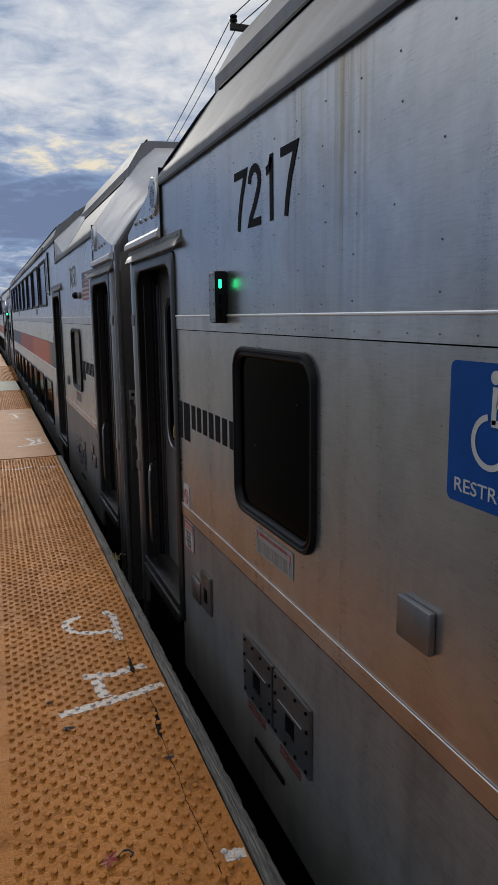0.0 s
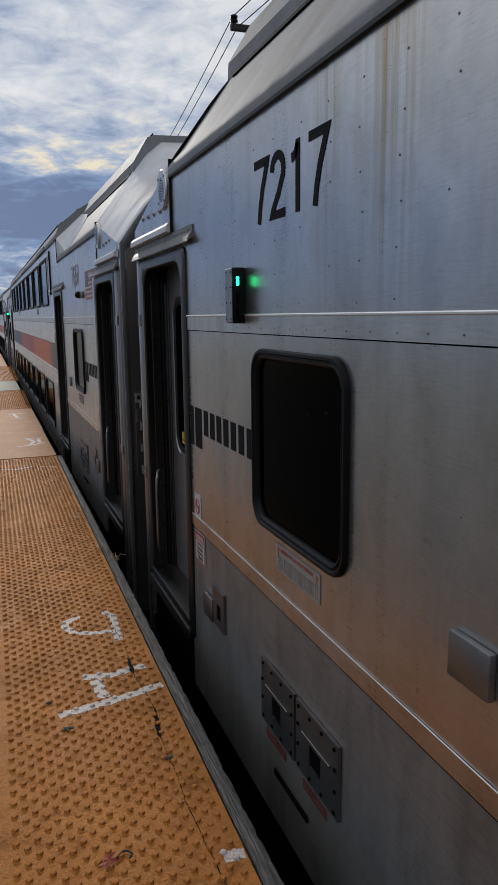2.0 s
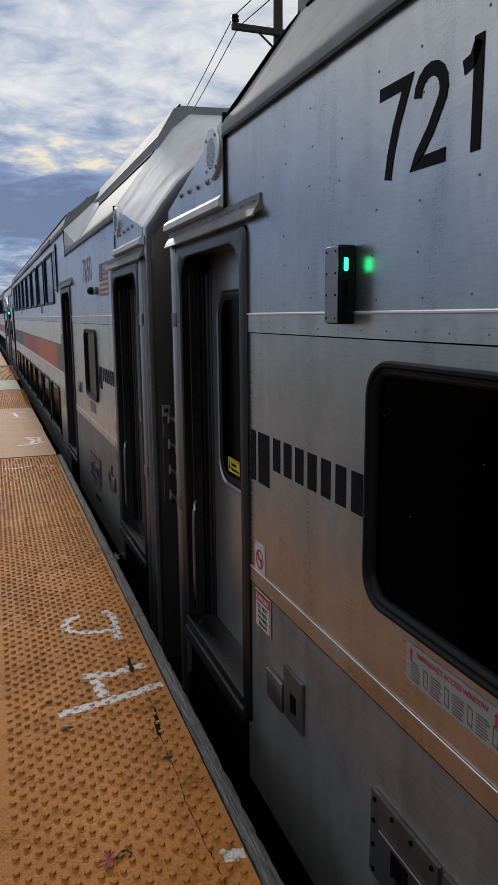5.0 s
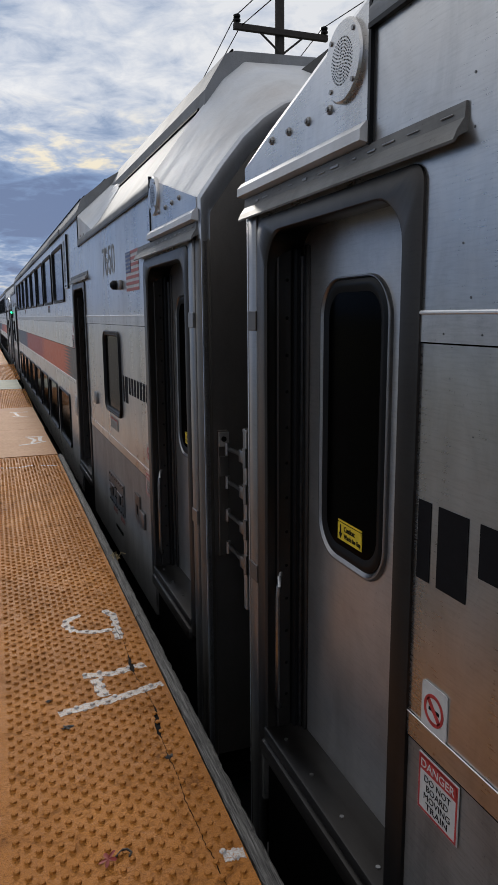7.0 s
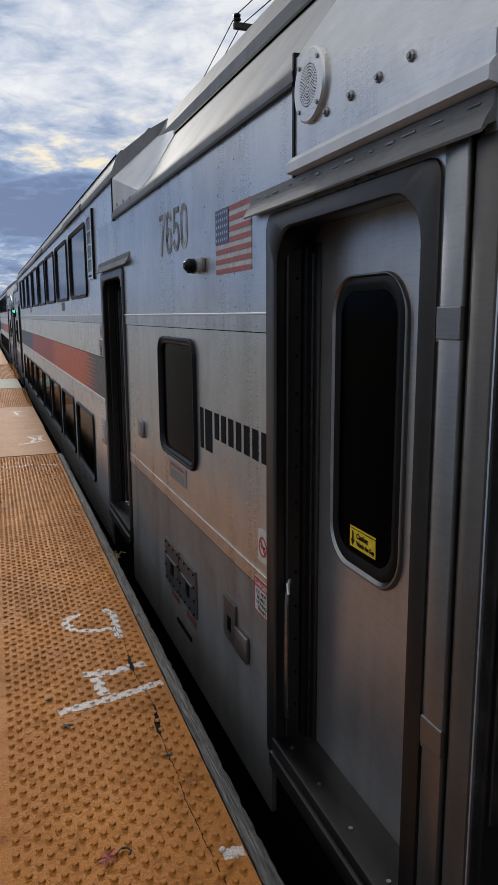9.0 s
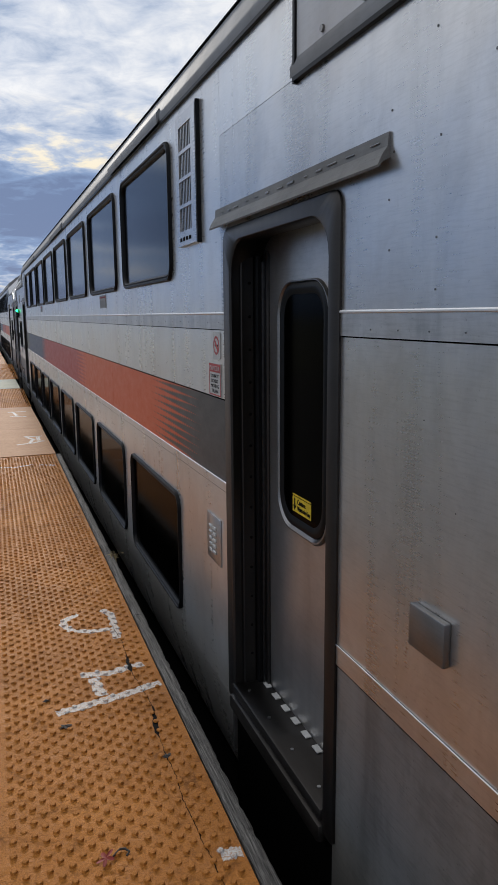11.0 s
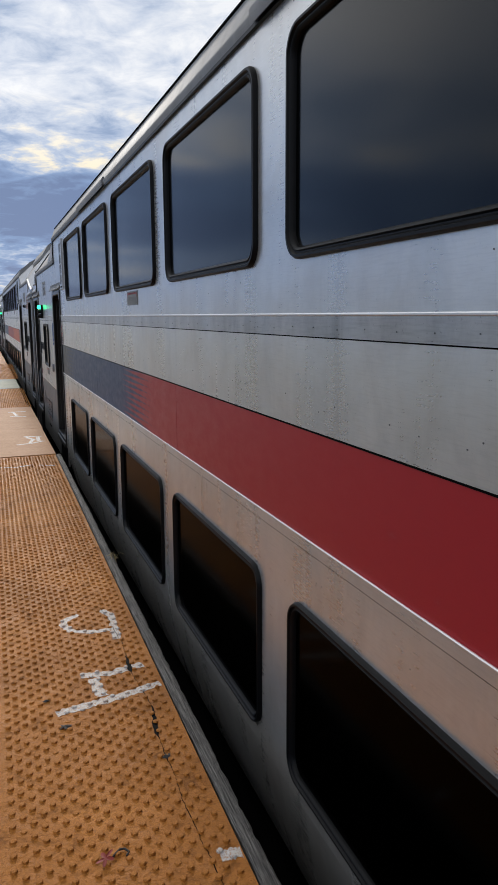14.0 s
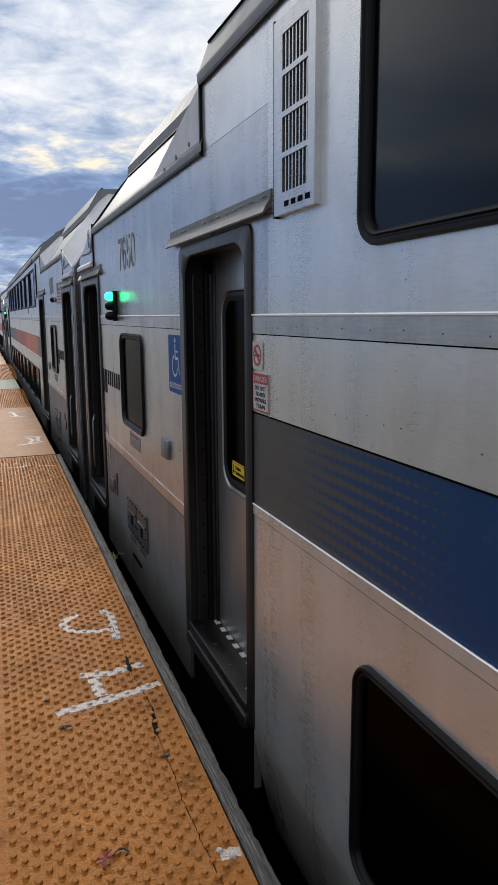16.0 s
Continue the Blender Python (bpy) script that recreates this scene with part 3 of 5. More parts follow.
def notice(car, y_far, y_near, z0, z1):
    """A white no-boarding notice with a red head and readable words."""
    x = -0.0045
    n = part("notice", boxed(x, -0.001, y_near, y_far, z0, z1), WHITE, car, "white and red boarding warning sticker")
    h, w = z1 - z0, y_far - y_near
    bm = bmesh.new()
    ring(bm, [(y_near + .002, z0 + .002), (y_far - .002, z0 + .002), (y_far - .002, z1 - .002), (y_near + .002, z1 - .002)],
         [(y_near + .008, z0 + .008), (y_far - .008, z0 + .008), (y_far - .008, z1 - .008), (y_near + .008, z1 - .008)], x - 0.001, x - 0.0002)
    part("border", bm, RED, n)
    part("heading", boxed(x - 0.001, x - 0.0003, y_near + .006, y_far - .006, z1 - h * 0.27, z1 - .006), RED, n)
    part("lettering", lettering("DANGER", y_far - w * .08, y_near + w * .08, z1 - h * .22, z1 - h * .08, x - 0.0012, 0.0008, 0.004), WHITE, n)
    for k, line in enumerate(("DO NOT", "BOARD", "MOVING", "TRAIN")):
        half = w * 0.065 * len(line) * 0.85
        c = (y_far + y_near) / 2
        top = z1 - h * (0.33 + 0.155 * k)
        part("lettering", lettering(line, c + half, c - half, top - h * .11, top, x - 0.0005, 0.0008, 0.0), INK, n)


def no_smoking(car, y_far, y_near, z0, z1):
    x = -0.0045
    bm = prism(bmesh.new(), rounded(y_near, y_far, z0, z1, 0.012), x, -0.001)
    n = part("no_smoking_sticker", bm, WHITE, car, "white sticker with a red barred ring")
    cy, cz, r = (y_far + y_near) / 2, (z0 + z1) / 2, (y_far - y_near) * 0.40
    cir = lambda q: [(cy + q * math.cos(i * math.pi / 12), cz + q * math.sin(i * math.pi / 12)) for i in range(24)]
    part("red_ring", ring(bmesh.new(), cir(r), cir(r * 0.76), x - 0.001, x - 0.0002), RED, n)
    bm = bmesh.new()
    q, w = r * 0.6, r * 0.12
    prism(bm, [(cy + q + w, cz + q - w), (cy + q - w, cz + q + w), (cy - q - w, cz - q + w), (cy - q + w, cz - q - w)], x - 0.001, x - 0.0003)
    part("red_bar", bm, RED, n)
    part("cigarette", boxed(x - 0.0008, x - 0.0002, cy - r * .55, cy + r * .5, cz - r * .12, cz + r * .1), INK, n)


def rescue_sticker(car, y_far, y_near, z0, z1):
    """A grey emergency window sticker: red heading bar, arrows and blocks of small print."""
    x = -0.0035
    n = part("rescue_sticker", boxed(x, -0.001, y_near, y_far, z0, z1), STICKER, car, "pale sticker with red heading and small print")
    w, h = y_far - y_near, z1 - z0
    part("heading", lettering("EMERGENCY ACCESS WINDOW", y_far - w * .13, y_near + w * .13, z1 - h * .24, z1 - h * .10, x - 0.0004, 0.0006), RED, n)
    bm = bmesh.new()
    for cy in (y_far - w * .06, y_near + w * .06):
        prism(bm, [(cy - .004, z1 - h * .42), (cy + .004, z1 - h * .42), (cy + .004, z1 - h * .22), (cy + .010, z1 - h * .22), (cy, z1 - h * .08), (cy - .010, z1 - h * .22), (cy - .004, z1 - h * .22)], x - 0.0008, x - 0.0002)
    part("arrows", bm, RED, n)
    bm = bmesh.new()
    rnd = random.Random(3)
    for k in range(4):
        y = y_far - w * (.06 + .235 * k)
        for j in range(7):
            z = z0 + h * (.08 + .075 * j)
            box(bm, x - 0.0007, x - 0.0002, y - w * rnd.uniform(.09, .125), y, z, z + h * .035)
        ring(bm, [(y - w * .20, z0 + h * .1), (y - w * .15, z0 + h * .14), (y - w * .15, z0 + h * .6), (y - w * .20, z0 + h * .55)],
             [(y - w * .193, z0 + h * .15), (y - w * .157, z0 + h * .18), (y - w * .157, z0 + h * .55), (y - w * .193, z0 + h * .51)], x - 0.0007, x - 0.0002)
    part("small_print", bm, GREY_INK, n)["kind"] = "stuff"


def end_section(car, mirror, doors, skin_mat):
    """One end of a car, from its end wall to the high middle part; distances run from the end inwards."""
    holes = [(d0 + 0.02, d0 + 1.05, -1, 1.985) for d0 in doors]
    holes.append((-0.5, 0.985, 2.09, 3.0))
    w = SMALL_WIN
    holes.append((w[0] + 0.028, w[1] - 0.028, w[2] + 0.028, w[3] - 0.028))
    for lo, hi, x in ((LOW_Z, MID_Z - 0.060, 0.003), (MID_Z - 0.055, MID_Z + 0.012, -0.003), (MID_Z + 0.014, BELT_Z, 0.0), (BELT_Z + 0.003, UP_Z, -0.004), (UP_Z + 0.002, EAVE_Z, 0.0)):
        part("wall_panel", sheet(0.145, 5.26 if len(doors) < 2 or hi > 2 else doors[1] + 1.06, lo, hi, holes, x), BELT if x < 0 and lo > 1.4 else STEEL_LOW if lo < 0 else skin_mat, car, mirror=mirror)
    stop = doors[1] if len(doors) > 1 else 5.26
    for z in (MID_Z - 0.0575, BELT_Z + 0.0015):
        part("panel_joint", boxed(-0.0015, 0.006, 1.24, stop, z - 0.0025, z + 0.0025), CAVITY, car, mirror=mirror)
    for z, thick in ((MID_Z + 0.012, 0.0019), (UP_Z, 0.0052)):
        bm = bmesh.new()
        tube(bm, [(-0.0035, 1.24, z), (-0.0035, stop, z)], thick)
        part("bead", bm, BEAD, car, "bright polished steel bead", True, mirror)
    for k, d0 in enumerate(doors):
        wide = (1.07, 0.072) if mirror is None or k else (1.095, 0.088)
        near = d0 if mirror is None else mirror - d0 - wide[0]
        side_door(car, near, (0 if mirror is None else 2) if k else (1 if mirror is None else -1), k == 0, k == 1, *wide)
    gasket_window(car, w[0], w[1], w[2], w[3], 0.10, mirror)
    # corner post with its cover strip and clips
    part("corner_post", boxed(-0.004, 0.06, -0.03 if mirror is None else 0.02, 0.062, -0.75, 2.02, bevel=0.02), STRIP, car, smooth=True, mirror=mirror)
    part("cover_strip", boxed(-0.012, 0.03, 0.066, 0.15, -0.75, 2.02, bevel=0.008), PLATE, car, smooth=True, mirror=mirror)
    for z in (0.56, BELT_Z + 0.01):
        part("strip_clip", boxed(-0.016, 0.0, 0.064, 0.152, z, z + 0.075, bevel=0.003), PLATE if mirror is None else STRIP, car, mirror=mirror)
    # speaker hood over the end door
    bm = prism(bmesh.new(), [(0.0 if mirror is None else 0.022, 2.155), (0.985, 2.155), (0.985, 2.455), (0.0 if mirror is None else 0.022, 2.205)], -0.006, 0.05)
    hood = part("door_hood", bm, STEEL, car, "sloping steel hood above the end door", mirror=mirror)
    bm = bmesh.new()
    prof = [(0.0, 2.152), (-0.016, 2.150), (-0.034, 2.13), (-0.036, 2.10), (-0.006, 2.095), (0.0, 2.095)]
    v = skin(bm, [[(x, -0.02 if mirror is None else 0.01, z) for x, z in prof], [(x, 0.99, z) for x, z in prof]])
    bm.faces.new(v[0])
    bm.faces.new(v[1])
    part("ledge", bm, END_ROOF, hood, smooth=True, mirror=mirror)
    part("hood_edge", boxed(-0.012, 0.03, 0.985, 0.998, 2.09, 2.47), RUBBER, hood, mirror=mirror)
    bm = disc(bmesh.new(), -0.022, 0.0, 0.855, 2.335, 0.108, 40, 0.006)
    spk = part("speaker", bm, STEEL, hood, "round perforated loudspeaker cover", True, mirror)
    # Holes drawn as flat black discs that carry their shade.
    bm = bmesh.new()
    for k in range(1, 8):
        n = 6 * k
        for i in range(n):
            a = 2 * math.pi * i / n + k
            disc(bm, -0.0226, -0.0215, 0.855 + k * 0.0085 * math.cos(a), 2.335 + k * 0.0085 * math.sin(a), 0.0024, 6)
    part("perforation", bm, CAVITY, spk, mirror=mirror)["kind"] = "stuff"
    bm = bmesh.new()
    for a in (45, 135, 225, 315):
        disc(bm, -0.026, -0.02, 0.855 + 0.09 * math.cos(radians(a)), 2.335 + 0.09 * math.sin(radians(a)), 0.007, 8)
    part("screw_ring", bm, PLATE, spk, mirror=mirror)["kind"] = "stuff"
    for k in range(4):
        bm = disc(bmesh.new(), -0.014, 0.0, 0.755 - k * 0.15, 2.235 + 0.004 * k, 0.014, 12, 0.004)
        disc(bm, -0.018, -0.014, 0.755 - k * 0.15, 2.235 + 0.004 * k, 0.007, 6)
        part("bolt", bm, PLATE, hood, mirror=mirror)
    # roof of the end: a plate that falls to the arched end rim
    p0 = [(0.0, 2.205), (0.02, 2.235), (0.11, 2.36), (0.222, 2.499), (0.328, 2.595), (0.434, 2.665), (0.598, 2.726), (1.525, 2.79)]
    p1 = [(0.0, 2.455), (0.03, 2.50), (0.12, 2.62), (0.23, 2.77), (0.33, 2.89), (0.46, 3.06), (0.60, 3.175), (1.525, 3.215)]
    full = lambda p: p + [(3.05 - x, z) for x, z in p[-2::-1]]
    rows = []
    for k in range(5):
        f = k / 4
        rows.append([(a[0] * (1 - f) + b[0] * f, 0.985 * f, a[1] * (1 - f) + b[1] * f) for a, b in zip(full(p0), full(p1))])
    bm = bmesh.new()
    skin(bm, rows, False)
    skin(bm, [[(x + 0, y, z - 0.03) for x, y, z in r] for r in rows], False)
    part("end_roof", bm, END_ROOF, car, "sloping sheet roof at the car end, coloured sky-bright", True, mirror)
    # rim round the end wall
    out = [(0.0, -0.75)] + full(p0) + [(3.05, -0.75)]
    cx, cz = 1.525, 1.2
    inn = [(x + (0.06 if x < cx else -0.06) * min(1, abs(x - cx) / 0.6), z - (0.07 if z > 2 else 0)) for x, z in out]
    bm = bmesh.new()
    lip = -0.03 if mirror is None else 0.0
    skin(bm, [[(x, 0.03, z) for x, z in out], [(x, lip + 0.02, z) for x, z in out], [(x * .85 + a * .15, lip, z * .85 + b * .15) for (x, z), (a, b) in zip(out, inn)], [(x * .4 + a * .6, lip, z * .4 + b * .6) for (x, z), (a, b) in zip(out, inn)], [(x, lip + 0.02, z) for x, z in inn], [(x, 0.05, z) for x, z in inn]], False)
    part("end_rim", bm, RIM, car, "rounded blue-grey steel end rim", True, mirror)
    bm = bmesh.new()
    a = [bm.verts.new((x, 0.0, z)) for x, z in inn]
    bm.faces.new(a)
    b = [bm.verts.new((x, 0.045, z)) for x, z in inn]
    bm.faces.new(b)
    end = part("end_wall", bm, STEEL_END, car, "riveted end wall, coloured dark for the shade between cars", mirror=mirror)
    bm = bmesh.new()
    for k in range(8):
        for z in (2.52, 2.58):
            disc_y(bm, 0.22 + 0.09 * k, z - 0.33 + 0.02 * (k % 3), -0.004, 0.006)
    part("rivet_line", bm, RIVET, end, mirror=mirror)["kind"] = "stuff"
    lamp_y(end, 0.42, 1.80, mirror)
    barrier(end, mirror)
    # sloping roof of the low part
    prof = [(-0.014, EAVE_Z), (-0.016, EAVE_Z + 0.03), (-0.006, EAVE_Z + 0.055), (0.055, EAVE_Z + 0.12), (0.435, 3.02), (0.5, 3.06), (1.525, 3.12)]
    bm = bmesh.new()
    skin(bm, [[(x, y, z) for x, z in full(prof)] for y in (0.99, 2.6, STEP + 0.02)], False)
    skin(bm, [[(x + (0.02 if x < 1.5 else -0.02), y, z - 0.02) for x, z in full(prof)] for y in (0.99, STEP + 0.02)], False)
    part("slope_roof", bm, ROOF, car, "sloping stainless sheet roof", True, mirror)
    prof = [(0.34, 2.89), (0.345, 2.985), (0.475, 3.195), (0.54, 3.22), (1.525, 3.255)]
    bm = bmesh.new()
    v = skin(bm, [[(x, y, z) for x, z in full(prof)] for y in (0.96, STEP + 0.1)], False)
    bm.faces.new(v[0])
    part("ridge_cover", bm, ROOF, car, "raised roof ridge cover", False, mirror)
    bm = bmesh.new()
    for k in range(5):
        box(bm, 0.52, 0.56, 1.2 + 0.7 * k, 1.23 + 0.7 * k, 3.205, 3.235)
    tube(bm, [(0.535, 1.0, 3.235), (0.535, STEP, 3.235)], 0.008, 6)
    part("roof_cable", bm, CAVITY, car, mirror=mirror)
    part("eave_seam", boxed(-0.0165, 0.0, 0.99, STEP, EAVE_Z - 0.014, EAVE_Z - 0.001), RUBBER, car, mirror=mirror)
    bm = bmesh.new()
    prism_y(bm, [(0.322, 2.885), (0.336, 2.875), (0.342, 2.90), (0.336, 2.91)], 1.08, STEP)
    part("ridge_seam", bm, CAVITY, car, mirror=mirror)
    part("step_seam", boxed(-0.014, 0.0, STEP - 0.012, STEP + 0.004, EAVE_Z - 0.02, TOP_Z), RUBBER, car, mirror=mirror)
    # wedge-shaped cover against the high middle part
    pts = [(-0.006, STEP, EAVE_Z + 0.01), (-0.006, STEP, TOP_Z), (-0.006, STEP - 1.08, EAVE_Z + 0.03), (0.40, STEP, 3.05), (0.386, STEP - 0.60, 2.965), (0.42, STEP, 2.6)]
    bm = bmesh.new()
    v = [bm.verts.new(p) for p in pts]
    for q in ((0, 1, 2), (1, 3, 4, 2), (0, 2, 4, 5), (3, 5, 4), (0, 5, 3, 1)):
        bm.faces.new([v[i] for i in q])
    wedge = part("wedge_cover", bm, END_ROOF, car, "pale bolted wedge cover on the roof slope", mirror=mirror)
    for y, z in ((STEP - 0.2, 2.46), (STEP - 0.45, 2.45), (STEP - 0.7, 2.435)):
        part("bolt", disc(bmesh.new(), -0.013, -0.005, y, z, 0.011, 8), PLATE, wedge, mirror=mirror)
    # ventilation grille and the wall of the raised part beside it
    y0, y1, z0, z1 = (5.555, 5.895, 1.985, 2.60) if mirror is None else (5.37, 5.69, 1.985, 2.60)
    hs = [(y0 + 0.07, y1 - 0.05, z0 + 0.07 + k * 0.127, z0 + 0.18 + k * 0.127) for k in range(4)]
    vent = part("vent_grille", sheet(y0, y1, z0, z1, hs, -0.022, 0.022), STEEL, car, "white-grey upright ventilation grille", mirror=mirror)
    # Black sheet carries the darkness behind the slats.
    part("vent_back", boxed(-0.006, -0.001, y0 + 0.02, y1 - 0.02, z0 + 0.02, z1 - 0.02), CAVITY, vent, mirror=mirror)
    for k in range(8):
        y = y0 + 0.085 + k * 0.0275
        part("slat", boxed(-0.018, -0.008, y, y + 0.008, z0 + 0.06, z1 - 0.05), STEEL, vent, mirror=mirror)
    # Slots drawn as black slips, with their shade in the colour.
    for k in range(4):
        part("foot_slot", boxed(-0.0235, -0.0215, y0 + 0.09 + k * 0.055, y0 + 0.125 + k * 0.055, z0 + 0.022, z0 + 0.04, bevel=0.0006, seg=1), CAVITY, vent, mirror=mirror)
    part("vent_seal", boxed(-0.020, 0.0, y0 - 0.012, y0 - 0.002, z0 - 0.005, z1 + 0.01), RUBBER, vent, mirror=mirror)
    # service plates, latches and labels low on the side
    for y in (2.30, 2.655):
        service_plate(car, y, y + 0.335, -0.01, 0.262, mirror)
    part("latch_box", boxed(-0.018, 0.0, 1.47, 1.625, 0.125, 0.245, bevel=0.005), PLATE, car, "small dark steel latch box", True, mirror)
    lp = part("latch_plate", sheet(1.635, 1.80, 0.13, 0.33, [(1.69, 1.75, 0.17, 0.25)], -0.010, 0.010), PLATE, car, "drilled steel latch plate", mirror=mirror)
    # Black back again stands for the shade in the latch opening.
    part("recess", boxed(-0.004, -0.002, 1.68, 1.76, 0.16, 0.26), CAVITY, lp, mirror=mirror)
    part("slot_cover", boxed(-0.008, 0.0, 2.42, 2.74, -0.20, -0.175, bevel=0.003), CAVITY, car, mirror=mirror)
    part("reader_box", boxed(-0.022, 0.0, 3.55, 3.70, 0.805, 0.92, bevel=0.006), PLATE, car, "small steel card box on the wall", True, mirror)
    for y in (2.33, 2.69):
        for k in range(3):
            part("small_print", boxed(-0.0012, 0.0015, y, y + 0.20, -0.052 - k * 0.014, -0.045 - k * 0.014), SMALL_RED, car, mirror=mirror)
    # rivet lines
    bm = bmesh.new()
    rnd = random.Random(8)
    for col in range(13):
        y = 1.42 + col * 0.205
        for k in range(6):
            if rnd.random() < 0.8:
                disc(bm, -0.0016, 0.001, y + rnd.uniform(-.02, .02), 1.69 + k * 0.115 + rnd.uniform(-.012, .012), 0.0032, 6)
    for k in range(20):
        disc(bm, -0.0056, 0.001, 1.35 + k * 0.137, BELT_Z + 0.024, 0.0024, 6)
        if k % 3:
            disc(bm, -0.0016, 0.001, 1.33 + k * 0.139, BELT_Z - 0.09 - 0.4 * rnd.random(), 0.002, 6)
    part("rivet_line", bm, RIVET, car, "lines of flush rivets", mirror=mirror)["kind"] = "stuff"


def prism_y(bm, loop, y0, y1):
    v = skin(bm, [[(x, y0, z) for x, z in loop], [(x, y1, z) for x, z in loop]])
    bm.faces.new(v[0])
    bm.faces.new(v[1])
    return bm


def disc_y(bm, cx, cz, y0, r, n=8, depth=0.008):
    loop = [(cx + r * math.cos(2 * math.pi * i / n), cz + r * math.sin(2 * math.pi * i / n)) for i in range(n)]
    v = skin(bm, [[(x, y0 + depth, z) for x, z in loop], [(x, y0, z) for x, z in loop]])
    bm.faces.new(v[1])
    return bm


def lamp_y(end, cx, cz, mirror):
    """A round tail lamp sunk into the end wall."""
    def turn(rows):
        bm = bmesh.new()
        v = skin(bm, [[(cx + r * math.cos(2 * math.pi * i / 32), y, cz + r * math.sin(2 * math.pi * i / 32)) for i in range(32)] for r, y in rows])
        bm.faces.new(v[-1])
        return bm
    lamp = part("tail_lamp", turn([(0.16, 0.004), (0.157, -0.014), (0.128, -0.022), (0.12, -0.018), (0.114, -0.003)]), STEEL_END, end, "round tail lamp with red lens", True, mirror)
    part("bezel", turn([(0.114, -0.004), (0.106, -0.022), (0.07, -0.014), (0.056, -0.008)]), RUBBER, lamp, smooth=True, mirror=mirror)
    part("lens", turn([(0.056, -0.008), (0.052, -0.026), (0.03, -0.034), (0.004, -0.036)]), RED_LENS, lamp, "red glass lens", True, mirror)


def barrier(end, mirror):
    """The spring-bar gate that guards the gap between cars."""
    bar = part("gap_barrier", boxed(0.082, 0.137, -0.012, 0.0, 0.40, 1.07, bevel=0.004), STRIP, end, "hinged steel gap barrier", mirror=mirror)
    part("hinge_plate", boxed(0.085, 0.140, -0.02, -0.0125, 0.985, 1.06, bevel=0.003), STEEL_DOOR, bar, mirror=mirror)
    part("hinge_plate", boxed(0.088, 0.136, -0.018, -0.0125, 0.83, 0.935, bevel=0.003), PLATE, bar, mirror=mirror)
    part("hinge_eye", disc_y(bmesh.new(), 0.112, 1.025, -0.026, 0.014, 12), CAVITY, bar, mirror=mirror)
    if mirror is None:
        for x, lo, hi in ((0.118, 0.22, 1.105), (0.178, 0.13, 1.045)):
            part("upright", boxed(x, x + 0.03, -0.33, -0.29, lo, hi, bevel=0.004), STEEL_DOOR, bar, "bright flat steel upright", mirror=mirror)
        part("top_plate", boxed(0.118, 0.27, -0.335, -0.285, 1.10, 1.118, bevel=0.004), STEEL_DOOR, bar, mirror=mirror)
        part("top_plate", boxed(0.178, 0.34, -0.33, -0.285, 1.042, 1.056, bevel=0.004), STEEL_DOOR, bar, mirror=mirror)
        for k in range(4):
            z = 0.97 - 0.175 * k
            bm = bmesh.new()
            tube(bm, [(0.130, -0.02, z - 0.03), (0.130, -0.02, z + 0.035)], 0.014)
            tube(bm, [(0.140, -0.015, z), (0.128, -0.15, z + 0.012), (0.112, -0.29, z + 0.022)], 0.0115)
            box(bm, 0.098, 0.122, -0.345, -0.28, z - 0.012, z + 0.05, bevel=0.006)
            tube(bm, [(0.108, -0.35, z - 0.03), (0.108, -0.35, z + 0.065)], 0.012)
            part("spring_bar", bm, PLATE, bar, "jointed spring bar", mirror=mirror, smooth=True)
            bm = bmesh.new()
            tube(bm, [(0.165, -0.31, z - 0.045), (0.30, -0.24, z - 0.08), (0.50, -0.05, z - 0.11)], 0.0115)
            box(bm, 0.150, 0.176, -0.345, -0.28, z - 0.08, z - 0.015, bevel=0.006)
            tube(bm, [(0.162, -0.35, z - 0.095), (0.162, -0.35, z)], 0.012)
            part("spring_bar", bm, PLATE, bar, mirror=mirror, smooth=True)


